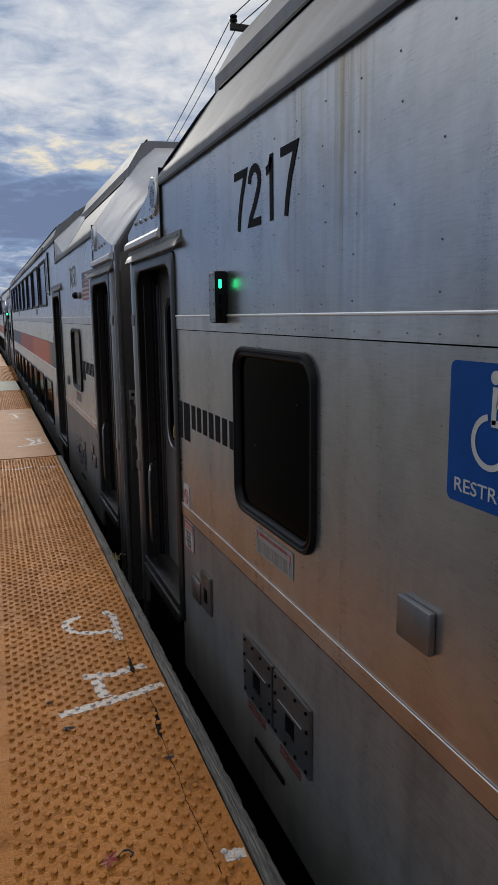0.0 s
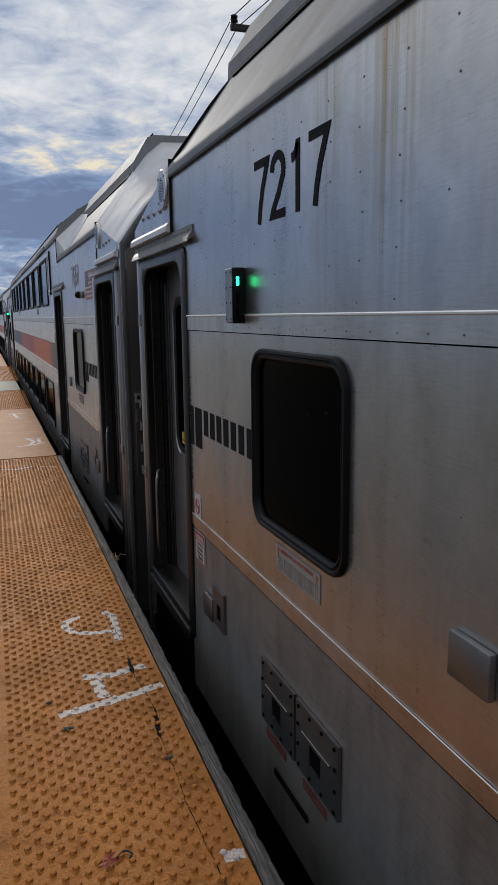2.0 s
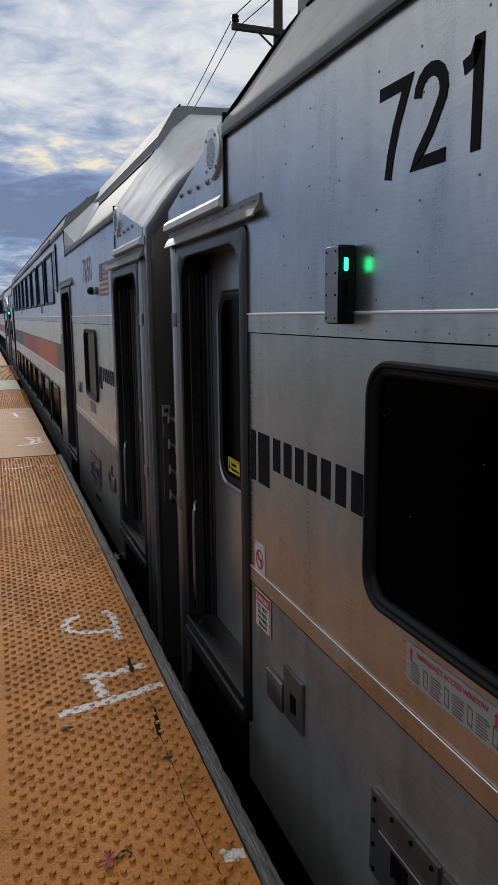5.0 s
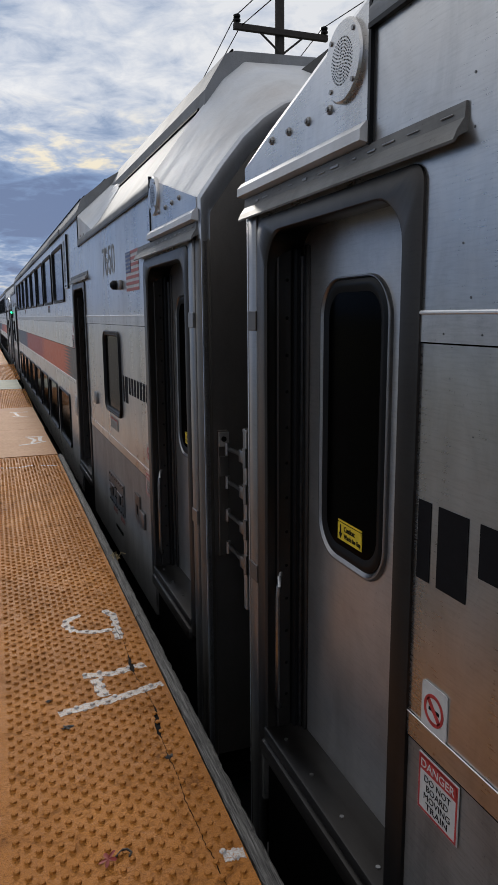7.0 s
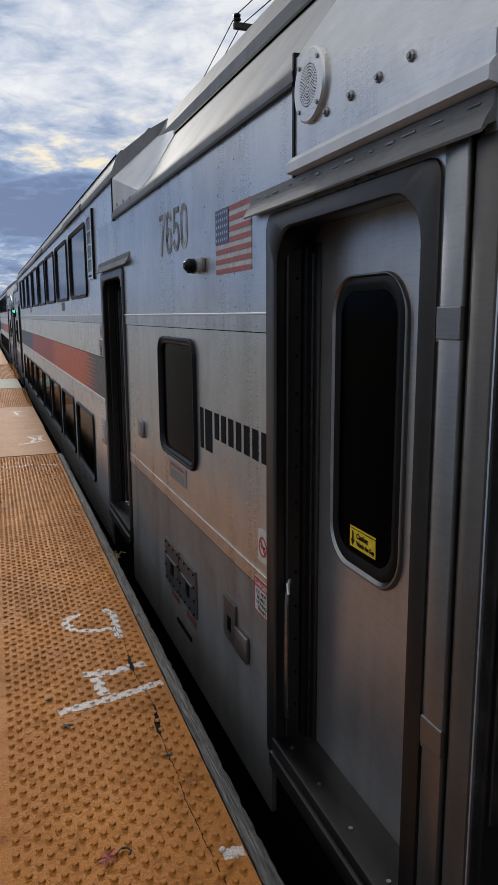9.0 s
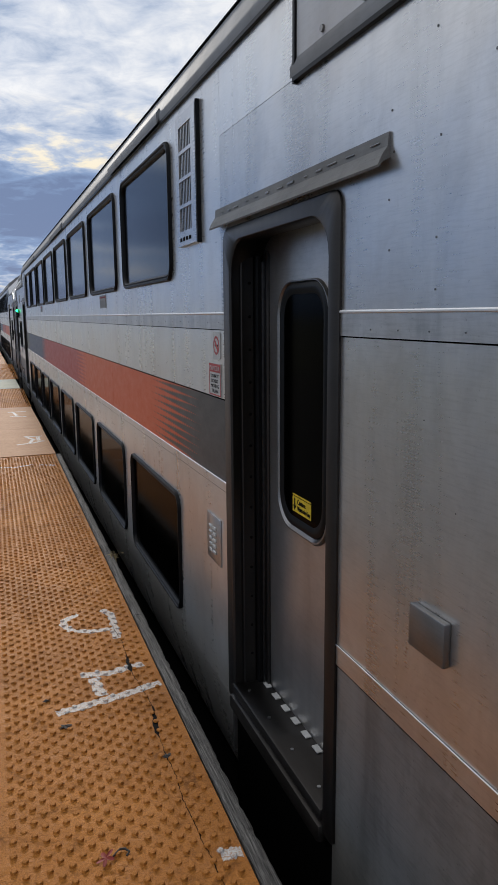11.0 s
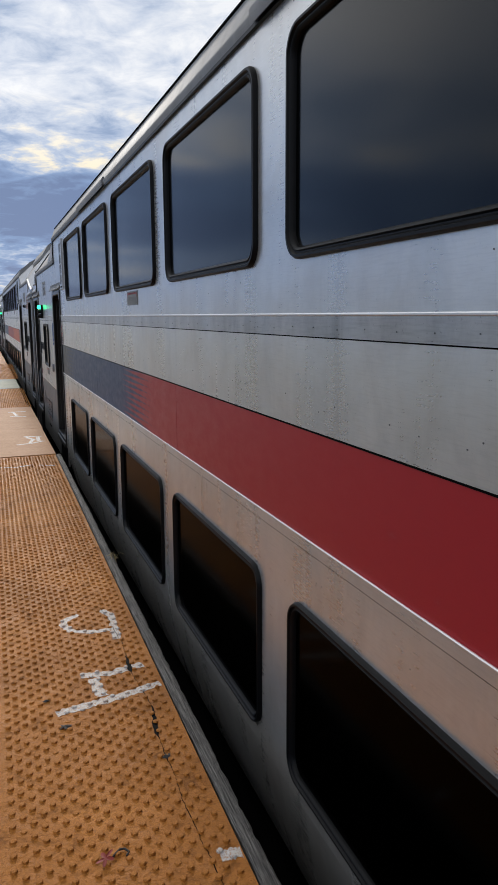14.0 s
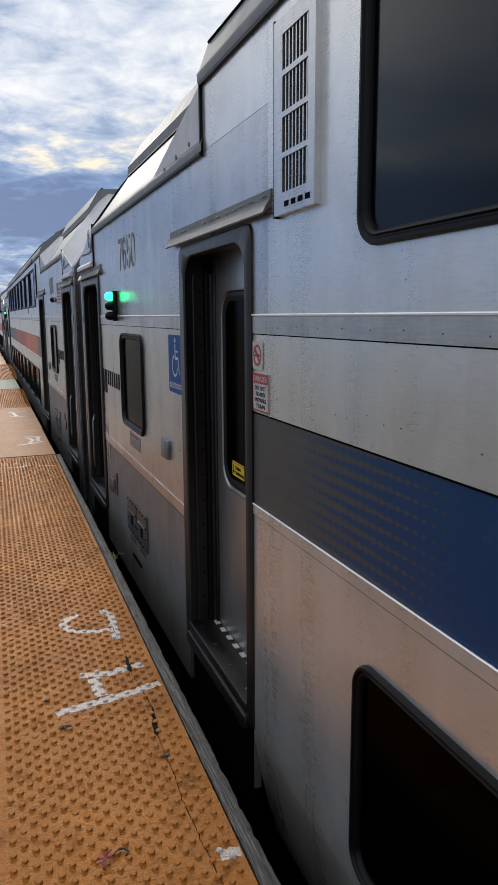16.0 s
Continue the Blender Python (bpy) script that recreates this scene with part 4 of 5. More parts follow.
def build_car(first):
    car = thing("passenger_car", "brushed stainless double-deck passenger car rolling beside the platform", "train car", "train")
    L = CAR_LENGTH
    end_section(car, None, (0.165, 4.13), STEEL)
    end_section(car, L, (0.16,) if first else (0.16, 4.03), STEEL_OLD if first else STEEL)
    # high middle part
    wins = [(WIN0 + k * WIN_STEP, WIN0 + k * WIN_STEP + WIN_W) for k in range(N_WIN)]
    up = [(a + 0.03, b - 0.03, 1.83 + 0.03, 2.56 - 0.03) for a, b in wins]
    low = [(a - 0.002, b - 0.058, -0.08 + 0.028, 0.64 - 0.028) for a, b in wins]
    a, b = 4.13 + 1.062, L - (5.262 if first else 4.03 + 1.062)
    for lo, hi, x, hs in ((-0.15, 0.845, 0.0, low), (0.848, 0.887, -0.004, ()), (1.272, BELT_Z, 0.0, ()), (BELT_Z + 0.003, UP_Z, -0.004, ())):
        part("wall_panel", sheet(a, b, lo, hi, hs, x), BELT if x < 0 and lo > 1.4 else SATIN, car)
    part("wall_panel", sheet(STEP + 0.8, L - STEP - 0.8, UP_Z + 0.002, TOP_Z, up, 0.0), SATIN, car)
    for q in ((STEP, STEP + 0.798), (L - STEP - 0.798, L - STEP)):
        part("wall_panel", sheet(*q, EAVE_Z + 0.002, TOP_Z, (), 0.0), SATIN, car)
    cuts = [a, 8.22, 11.22, 14.2, 17.2, b]
    for p, q in zip(cuts, cuts[1:]):
        part("painted_band", sheet(p + 0.003, q - 0.003, 0.890, 1.265, (), 0.001), STRIPE, car, "long painted band fading from orange through red to blue")
    for z, thick in ((0.890, 0.0045), (UP_Z, 0.0052)):
        part("bead", tube(bmesh.new(), [(-0.0035, a, z), (-0.0035, b, z)], thick), BEAD, car, smooth=True)
    for z in (0.8465, 1.2685, BELT_Z + 0.0015):
        part("panel_joint", boxed(-0.0012, 0.006, a, b, z - 0.0025, z + 0.0025), CAVITY, car)
    for p, q in wins:
        gasket_window(car, p, q, 1.83, 2.56, 0.09, None, 0.04, "", GLASS_UP)
        gasket_window(car, p - 0.03, q - 0.03, -0.08, 0.64, 0.09, None, 0.035)
    # curved skirt under the lower windows
    prof = [(0.0, -0.15), (0.008, -0.22), (0.026, -0.32), (0.055, -0.46), (0.11, -0.66), (0.22, -0.88), (0.42, -0.98), (0.6, -1.0)]
    bm = bmesh.new()
    skin(bm, [[(x, y, z) for x, z in prof] for y in (a, b)], False)
    part("skirt", bm, SATIN, car, smooth=True)
    part("gutter_seam", boxed(-0.0155, 0.0, STEP, L - STEP, TOP_Z - 0.016, TOP_Z - 0.001), RUBBER, car)
    bm = bmesh.new()
    rnd = random.Random(17)
    for k in range(90):
        y = rnd.uniform(a + 0.2, b - 0.2)
        disc(bm, -0.0014, 0.001, y, 1.36 + rnd.uniform(-.02, .02), 0.0026, 6)
        disc(bm, -0.0056, 0.001, a + 0.1 + k * (b - a - 0.2) / 90, BELT_Z + 0.03 + rnd.uniform(-.004, .004), 0.0024, 6)
        if k % 2:
            disc(bm, -0.0014, 0.001, y, rnd.choice((0.74, 0.70, 1.76)) + rnd.uniform(-.03, .03), 0.0022, 6)
    part("rivet_line", bm, RIVET, car)["kind"] = "stuff"
    # gutter and roof of the middle part
    prof = [(-0.014, TOP_Z), (-0.018, TOP_Z + 0.035), (-0.004, TOP_Z + 0.06), (0.04, TOP_Z + 0.175), (0.075, TOP_Z + 0.20), (0.30, TOP_Z + 0.38), (0.6, 3.24), (1.525, 3.32)]
    full = prof + [(3.05 - x, z) for x, z in prof[-2::-1]]
    bm = bmesh.new()
    v = skin(bm, [[(x, y, z) for x, z in full] for y in (STEP - 0.02, L / 2, L - STEP + 0.02)], False)
    bm.faces.new(v[0])
    bm.faces.new(v[-1])
    part("roof", bm, ROOF, car, "long curved stainless roof", True)
    for x, z in ((0.036, TOP_Z + 0.172), (0.078, TOP_Z + 0.206), (0.30, TOP_Z + 0.384)):
        part("roof_seam", tube(bmesh.new(), [(x, STEP, z), (x, L - STEP, z)], 0.007, 6), CAVITY, car)
    for y in (7.85, 12.9, 17.9):
        bm = bmesh.new()
        prof2 = [(-0.03, TOP_Z - 0.012), (-0.034, TOP_Z + 0.04), (-0.015, TOP_Z + 0.07), (-0.002, TOP_Z + 0.05)]
        u = skin(bm, [[(x, q, z) for x, z in prof2] for q in (y - 1.6, y)], False)
        bm.faces.new(u[0])
        bm.faces.new(u[-1])
        part("gutter_lip", bm, ROOF, car, smooth=True)
    for y, h in ((8.3, 0.18), (13.1, 0.15), (18.2, 0.18)):
        bm = tube(bmesh.new(), [(0.62, y, 3.1), (0.62, y, 3.24 + h * 0.5)], 0.008, 6)
        box(bm, 0.60, 0.64, y - 0.02, y + 0.02, 3.24 + h * 0.5, 3.25 + h * 0.5)
        part("roof_antenna", bm, RUBBER, car)
    # far side, floor, and added dark sheets in place of the unlit interior
    bm = bmesh.new()
    box(bm, 3.02, 3.05, 0.0, L, -0.75, 2.68)
    part("far_wall", bm, STEEL, car)
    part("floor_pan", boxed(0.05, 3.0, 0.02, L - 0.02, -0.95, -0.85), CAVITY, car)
    part("unlit_interior_backing", boxed(0.9, 0.93, 0.02, L - 0.02, -0.85, 3.1), LINER, car)
    part("unlit_interior_backing", boxed(0.19, 0.2, 0.02, 5.2, -0.75, 2.3), CAVITY, car)
    part("unlit_interior_backing", boxed(0.19, 0.2, L - 5.2, L - 0.02, -0.75, 2.3), CAVITY, car)
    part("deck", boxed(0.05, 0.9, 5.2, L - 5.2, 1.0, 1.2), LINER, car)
    # leading end: flag, camera, labels
    flag = part("flag_decal", boxed(-0.0015, 0.0, 1.412, 1.862, 1.822, 2.095), FADED_WHITE, car, "faded flag decal with red stripes")
    for k in range(7):
        z = 1.822 + k * 0.273 / 6.5
        part("red_stripe", boxed(-0.0032, -0.0017, 1.412, 1.862, z, z + 0.021), FADED_RED, flag)
    part("canton", boxed(-0.0046, -0.0034, 1.682, 1.862, 1.951, 2.095), FADED_BLUE, flag)
    bm = bmesh.new()
    for r in range(5):
        for c in range(6):
            disc(bm, -0.0056, -0.0047, 1.70 + c * 0.029, 1.967 + r * 0.028, 0.007, 5)
    part("star_field", bm, FADED_WHITE, flag)["kind"] = "stuff"
    bm = boxed(-0.03, 0.0, 2.035, 2.20, 1.845, 1.915, bevel=0.012)
    cm = part("side_camera", bm, PLATE, car, "small grey side camera with black dome", True)
    part("dome", disc(bmesh.new(), -0.075, -0.02, 2.15, 1.88, 0.035, 20, 0.02), RUBBER, cm, smooth=True)
    no_smoking(car, 1.345, 1.238, 0.655, 0.79)
    notice(car, 1.39, 1.225, 0.42, 0.575)
    no_smoking(car, 5.385, 5.28, 1.447, 1.568)
    notice(car, 5.45, 5.275, 1.275, 1.425)
    no_smoking(car, L - 1.32, L - 1.425, 0.60, 0.73)
    notice(car, L - 1.318, L - 1.485, 0.365, 0.525)
    no_smoking(car, L - 5.105, L - 5.21, 1.442, 1.552)
    notice(car, L - 5.105, L - 5.275, 1.278, 1.43)
    rescue_sticker(car, 2.84, 2.46, 0.69, 0.795)
    rescue_sticker(car, L - 2.45, L - 2.83, 0.69, 0.795)
    rescue_sticker(car, 8.71, 8.366, 1.709, 1.818)
    rescue_sticker(car, 15.525, 15.165, 1.722, 1.818)
    # intercom panel
    ic = part("intercom_panel", boxed(-0.008, 0.0, 5.31, 5.525, 0.455, 0.69, bevel=0.006), STEEL_DOOR, car, "tan metal intercom panel", True)
    for r in range(5):
        for c in range(2):
            part("louver", boxed(-0.016, -0.007, 5.37 + c * 0.055, 5.415 + c * 0.055, 0.50 + r * 0.03, 0.518 + r * 0.03, bevel=0.005), WHITE, ic, smooth=True)
    # trailing end: access sign and door lamp
    y1 = L - 3.724
    sign = part("access_sign", prism(bmesh.new(), rounded(y1 - 0.335, y1, 1.222, 1.545, 0.018), -0.002, 0.0), BLUE, car, "blue accessible restroom sign")
    cx, cz = y1 - 0.16, 1.40
    bm = bmesh.new()
    arc = [radians(100 + 250 * i / 18) for i in range(19)]
    q = 0.062
    skin(bm, [[(-0.0036, cx + 0.015 - rr * math.cos(a), cz - 0.025 + rr * math.sin(a)) for a in arc] for rr in (q, q - 0.014)], False)
    part("wheel_mark", bm, WHITE, sign)
    bm = disc(bmesh.new(), -0.0036, -0.0025, cx + 0.005, 1.515, 0.015, 16)
    prism(bm, [(cx + 0.012, 1.495), (cx - 0.004, 1.495), (cx - 0.001, 1.415), (cx + 0.014, 1.415)], -0.0036, -0.0025)
    prism(bm, [(cx + 0.012, 1.425), (cx + 0.012, 1.410), (cx - 0.062, 1.410), (cx - 0.062, 1.425)], -0.0036, -0.0025)
    prism(bm, [(cx - 0.050, 1.41), (cx - 0.062, 1.41), (cx - 0.085, 1.33), (cx - 0.072, 1.33)], -0.0036, -0.0025)
    prism(bm, [(cx + 0.0, 1.46), (cx, 1.45), (cx - 0.05, 1.45), (cx - 0.05, 1.46)], -0.0036, -0.0025)
    part("chair_mark", bm, WHITE, sign)
    part("lettering", lettering("RESTROOM", y1 - 0.03, y1 - 0.305, 1.247, 1.279, -0.0022, bold=0.0), WHITE, sign)
    y = L - 2.05
    if first:
        dl = part("door_lamp", boxed(-0.055, 0.0, y - 0.085, y, 1.618, 1.838, bevel=0.008), RUBBER, car, "black door signal lamp box, green lit", True)
        part("front_plate", boxed(-0.059, -0.0555, y - 0.082, y - 0.003, 1.622, 1.834, bevel=0.0015), PLATE, dl)
        part("green_lens", boxed(-0.042, -0.029, y - 0.094, y - 0.084, 1.765, 1.803, bevel=0.005), GREEN_GLOW, dl, "lit green lens", True)
        for z in (1.72, 1.665):
            part("dark_lens", boxed(-0.042, -0.029, y - 0.090, y - 0.084, z - 0.02, z + 0.02, bevel=0.003), CAVITY, dl)
        bm = bmesh.new()
        for z in (1.635, 1.70, 1.76, 1.82):
            for q in (y - 0.07, y - 0.015):
                disc(bm, -0.0605, -0.058, q, z, 0.0035, 6)
        part("screw_row", bm, CAVITY, dl)["kind"] = "stuff"
    else:
        dl = part("door_lamp", boxed(-0.035, 0.0, y - 0.075, y + 0.005, 1.612, 1.842, bevel=0.008), RUBBER, car, "black signal lamp box with three round lenses", True)
        for k, z in enumerate((1.802, 1.727, 1.652)):
            lens = GREEN_GLOW if k == 0 else RUBBER
            bm = bmesh.new()
            v = skin(bm, [[(x, y - 0.035 + r * math.cos(2 * math.pi * i / 20), z + r * math.sin(2 * math.pi * i / 20)) for i in range(20)] for r, x in ((0.033, -0.034), (0.033, -0.06), (0.029, -0.078), (0.018, -0.09), (0.004, -0.094))])
            bm.faces.new(v[-1])
            part("green_lens" if k == 0 else "dark_lens", bm, lens, dl, "lit green lens" if k == 0 else "", True)
    # operator's name drawn as plain upright bars
    for far in (2.17, L - 1.27):
        part("name_bar", boxed(-0.0018, 0.0, far - 0.055, far, 0.985, 1.19), INK, car)
        part("name_bar", boxed(-0.0018, 0.0, far - 0.20, far - 0.085, 0.985, 1.19), INK, car)
        w = 0.72 / 7
        for k in range(7):
            y0 = far - 0.225 - (k + 1) * w
            part("name_bar", boxed(-0.0018, 0.0, y0 + w * 0.2, y0 + w * 0.85, 1.065, 1.19), INK, car)
    return car


def arc(cy, cz, ry, rz, a0, a1, n=9):
    return [(cy + ry * math.cos(radians(a0 + (a1 - a0) * i / n)), cz + rz * math.sin(radians(a0 + (a1 - a0) * i / n))) for i in range(n + 1)]


# condensed numerals as centre lines in a box 1 wide and 2 high
NUMERALS = {
    "7": [[(0.0, 1.87), (1.0, 1.87), (0.93, 1.72), (0.62, 1.05), (0.45, 0.5), (0.36, 0.0)]],
    "2": [arc(0.5, 1.42, 0.40, 0.44, 180, -25) + [(0.55, 0.72), (0.18, 0.28), (0.10, 0.13), (1.0, 0.13)]],
    "1": [[(0.58, 0.0), (0.58, 2.0)], [(0.20, 1.55), (0.45, 1.62), (0.58, 1.90)]],
    "6": [arc(0.5, 1.45, 0.38, 0.42, 20, 180) + [(0.12, 0.62)], arc(0.5, 0.62, 0.38, 0.50, 180, 540, 18)],
    "5": [[(0.95, 1.87), (0.22, 1.87), (0.14, 1.05)] + arc(0.48, 0.68, 0.40, 0.55, 120, -165, 12)],
    "0": [[(0.12, 1.45), (0.12, 0.55)] + arc(0.5, 0.55, 0.38, 0.42, 180, 360) + arc(0.5, 1.45, 0.38, 0.42, 0, 180)],
}


def numeral(char, far, width, low, high, thick):
    """One flat numeral on the side; it reads from the far edge towards the near edge."""
    bm = bmesh.new()
    for line in NUMERALS[char]:
        pts = [Vector((far - p * width, low + q * (high - low) / 2)) for p, q in line]
        left, right = [], []
        for i, p in enumerate(pts):
            d0 = (p - pts[i - 1]).normalized() if i else (pts[1] - p).normalized()
            d1 = (pts[i + 1] - p).normalized() if i + 1 < len(pts) else d0
            n0, n1 = Vector((-d0.y, d0.x)), Vector((-d1.y, d1.x))
            m = (n0 + n1).normalized()
            m = m * (thick / 2 / max(0.55, m.dot(n0)))
            left.append(p + m)
            right.append(p - m)
        skin(bm, [[(0.001, *p) for p in left], [(-0.002, *p) for p in left], [(-0.002, *p) for p in right], [(0.001, *p) for p in right]], False)
    return bm


def train():
    usual = build_car(False)
    order = [build_car(True), usual]
    for k in range(4):
        order.append(copy_thing(usual, Matrix.Identity(4)))
    for k, car in enumerate(order):
        number = "7217" if k == 0 else "7650" if k == 1 else ""
        ink = INK if k == 0 else WORN_INK
        for far in (2.95, CAR_LENGTH - 2.245):
            for q in range(4):
                y = far - q * 0.160
                if number:
                    bm = numeral(number[q], y, 0.130, 1.982, 2.21, 0.031)
                else:
                    bm = boxed(-0.0015, 0.0, y - 0.12, y, 1.982, 2.21)
                part("car_numeral", bm, ink, car, "dark condensed numeral" if k == 0 else "peeling grey numeral")
    return order


CARS = train()


# ---- the platform ----
# sprayed marks: strokes, width, label, height of the layer
SPRAYED, FAINT = "sprayed white mark on the orange tactile strip", "faint white mark on a smooth panel"
MARKS = [
    ([[(0.40, 3.85), (0.335, 3.81), (0.303, 3.745), (0.335, 3.655), (0.434, 3.605), (0.535, 3.60)], [(0.530, 3.87), (0.568, 3.79), (0.560, 3.62), (0.550, 3.47)]], 0.045, SPRAYED, 0.0011),
    ([[(0.324, 3.147), (0.45, 3.125), (0.617, 3.155)], [(0.372, 3.10), (0.392, 2.93)], [(0.186, 2.856), (0.42, 2.895), (0.655, 2.95)]], 0.055, SPRAYED, 0.0011),
    ([[(0.585, 1.852), (0.652, 1.848)]], 0.052, SPRAYED, 0.0011),
    ([[(0.08, 8.17), (0.25, 8.12), (0.43, 8.21)], [(0.50, 8.16), (0.66, 8.07)]], 0.035, SPRAYED, 0.0011),
    ([[(0.32, 9.53), (0.52, 9.60), (0.67, 9.73)], [(0.44, 10.17), (0.67, 10.12)], [(0.47, 10.1), (0.55, 9.88), (0.48, 9.62)], [(0.62, 10.08), (0.61, 9.76)]], 0.05, FAINT, 0.010),
    ([[(0.345, 12.38), (0.59, 12.27)], [(0.318, 12.92), (0.619, 12.94)], [(0.40, 12.88), (0.45, 12.42)]], 0.05, FAINT, 0.010)]


EDGE_AT, EDGE_SLANT = 0.638, 0.0105     # the first strip's edge: x at y = 0, and its slant


def painted_at(x, y):
    """Whether a sprayed stroke runs over this spot of the strip."""
    for lines, w, _, _ in MARKS:
        for l in lines:
            for p, q in zip(l, l[1:]):
                d = Vector(q) - Vector(p)
                f = max(0.0, min(1.0, (Vector((x, y)) - Vector(p)).dot(d) / d.length_squared))
                if (Vector(p) + d * f - Vector((x, y))).length < w * 0.45:
                    return True
    return False


def dome_points(y0, y1):
    pitch, x0, x1 = 0.0337, -0.0377, 0.618
    pts, row = [], 0
    y = y0
    while y < y1:
        x = x0 + (pitch if row % 2 else 0)
        while x < x1:
            pts.append((x + EDGE_SLANT * y, y))
            x += 2 * pitch
        y += pitch
        row += 1
    return pts


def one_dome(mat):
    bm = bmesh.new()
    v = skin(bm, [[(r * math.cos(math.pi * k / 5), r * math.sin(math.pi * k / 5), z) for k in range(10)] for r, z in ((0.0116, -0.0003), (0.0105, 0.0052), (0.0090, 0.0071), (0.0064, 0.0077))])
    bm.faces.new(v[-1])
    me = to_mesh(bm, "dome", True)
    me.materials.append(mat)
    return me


def domes(name, y0, y1, parent, seg=8):
    rnd = random.Random(int(y0 * 100))
    verts, faces = [], []
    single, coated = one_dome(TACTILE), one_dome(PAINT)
    coat = []
    for x, y in dome_points(y0, y1):
        if y0 < 1 and 1.66 < y < 2.72:
            under = painted_at(x, y)
            ob = part("dome", coated if under else single, PAINT if under else TACTILE, parent)
            ob.location = (x + rnd.uniform(-.0015, .0015), y + rnd.uniform(-.0015, .0015), 0)
            q = 0.45 if rnd.random() < 0.05 else rnd.uniform(0.8, 1.1)
            ob.scale = (rnd.uniform(0.94, 1.06), rnd.uniform(0.94, 1.06), q)
            continue
        x, y = x + rnd.uniform(-.0012, .0012), y + rnd.uniform(-.0012, .0012)
        worn = rnd.random()
        h = 0.0082 * (0.35 if worn < 0.04 else rnd.uniform(0.75, 1.1))
        i = len(verts)
        first, under = len(faces), painted_at(x, y)
        for r, z in ((0.0118, 0.0), (0.0103, h * 0.75), (0.0070, h)):
            for k in range(seg):
                a = 2 * math.pi * k / seg
                verts.append((x + r * math.cos(a), y + r * math.sin(a), z - 0.0003))
        for b in range(2):
            for k in range(seg):
                j = (k + 1) % seg
                faces.append((i + b * seg + k, i + b * seg + j, i + (b + 1) * seg + j, i + (b + 1) * seg + k))
        faces.append(tuple(i + 2 * seg + k for k in range(seg)))
        coat += [1 if under else 0] * (len(faces) - first)
    me = bpy.data.meshes.new(name)
    me.from_pydata(verts, [], faces)
    me.shade_smooth()
    me.set_sharp_from_angle(angle=radians(40))
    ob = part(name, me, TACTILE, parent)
    me.materials.append(PAINT)
    me.polygons.foreach_set("material_index", coat)
    ob["kind"] = "stuff"
    return ob


def platform():
    tagged(part("platform_deck", boxed(-6.0, -0.122, -30, 140, -0.5, -0.006), DECK, None), "station platform deck, toned for its reflection in the train", "platform", kind="structure")
    tagged(part("platform_wall", boxed(-6.0, 0.61, -30, 140, -1.4, -0.05), CONCRETE, None), "concrete side wall of the platform", "platform", kind="structure")
    # y from, y to, surface, with domes, edge at the start, slant of the edge
    kinds = [(-8.0, 8.745, TACTILE, True, EDGE_AT, EDGE_SLANT), (8.755, 10.9, SMOOTH_ORANGE, False, 0.735, 0.0), (10.91, 13.6, SMOOTH_ORANGE, False, 0.745, 0.0), (13.61, 17.3, TACTILE, True, 0.70, 0.0),
             (17.31, 19.9, PALE_PANEL, False, 0.735, 0.0), (19.91, 26.5, TACTILE, True, 0.73, 0.0), (26.51, 60.0, TACTILE, False, 0.73, 0.0), (60.01, 140, SMOOTH_ORANGE, False, 0.73, 0.0)]
    for k, (y0, y1, m, dom, edge, slant) in enumerate(kinds):
        label = "worn orange tactile paving strip with round domes" if m is TACTILE else "smooth worn orange platform panel" if m is SMOOTH_ORANGE else "pale greenish platform panel"
        lift = 0.0 if m is TACTILE else 0.008
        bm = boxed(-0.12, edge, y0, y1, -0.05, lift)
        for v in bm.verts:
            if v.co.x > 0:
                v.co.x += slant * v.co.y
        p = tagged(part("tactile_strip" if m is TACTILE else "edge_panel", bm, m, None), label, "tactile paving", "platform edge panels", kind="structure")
        if dom:
            domes("domes", max(y0, 0.9) + 0.03, y1 - 0.02, p, 10 if y0 < 0 else 6)
    cuts = [-8, -1.4, 3.72, 8.75]
    rnd = random.Random(4)
    for a, b in zip(cuts, cuts[1:]):
        bm = bmesh.new()
        n = int((b - a) / 0.03)
        rows = []
        drift = 0.0
        for i in range(n + 1):
            y = a + 0.004 + (b - a - 0.008) * i / n
            x = EDGE_AT + EDGE_SLANT * y + 0.009
            j = [rnd.uniform(-.0015, .0015) for _ in range(6)]
            drift = drift * 0.8 + rnd.uniform(-.0012, .0012)
            chip = 0.006 if rnd.random() < 0.05 else 0.0
            rows.append([(x, y, -0.09), (x + j[0], y, -0.006 + j[1]), (x + 0.008, y, 0.004 + j[1]), (x + 0.028, y, 0.005 + j[2]), (x + 0.048 + drift, y, 0.003 + j[3] - chip * .4), (x + 0.058 + drift + j[4] - chip, y, -0.010 - chip), (x + 0.057 + j[5], y, -0.09)])
        v = skin(bm, rows)
        bm.faces.new(v[0])
        bm.faces.new(v[-1])
        tagged(part("edge_timber", bm, TIMBER, None), "weathered grey timber along the platform edge", "timber", "platform edge timbers", kind="structure")
    tagged(part("track_bed", boxed(0.3, 12, -40, 200, -1.5, -1.3), BALLAST, None), "dark stone ballast track bed", "track bed", kind="structure")
    tagged(part("ground", boxed(-2000, 2000, -1500, 3000, -2.2, -1.52), EARTH, None), "flat open ground to the horizon", "ground", kind="structure")


platform()


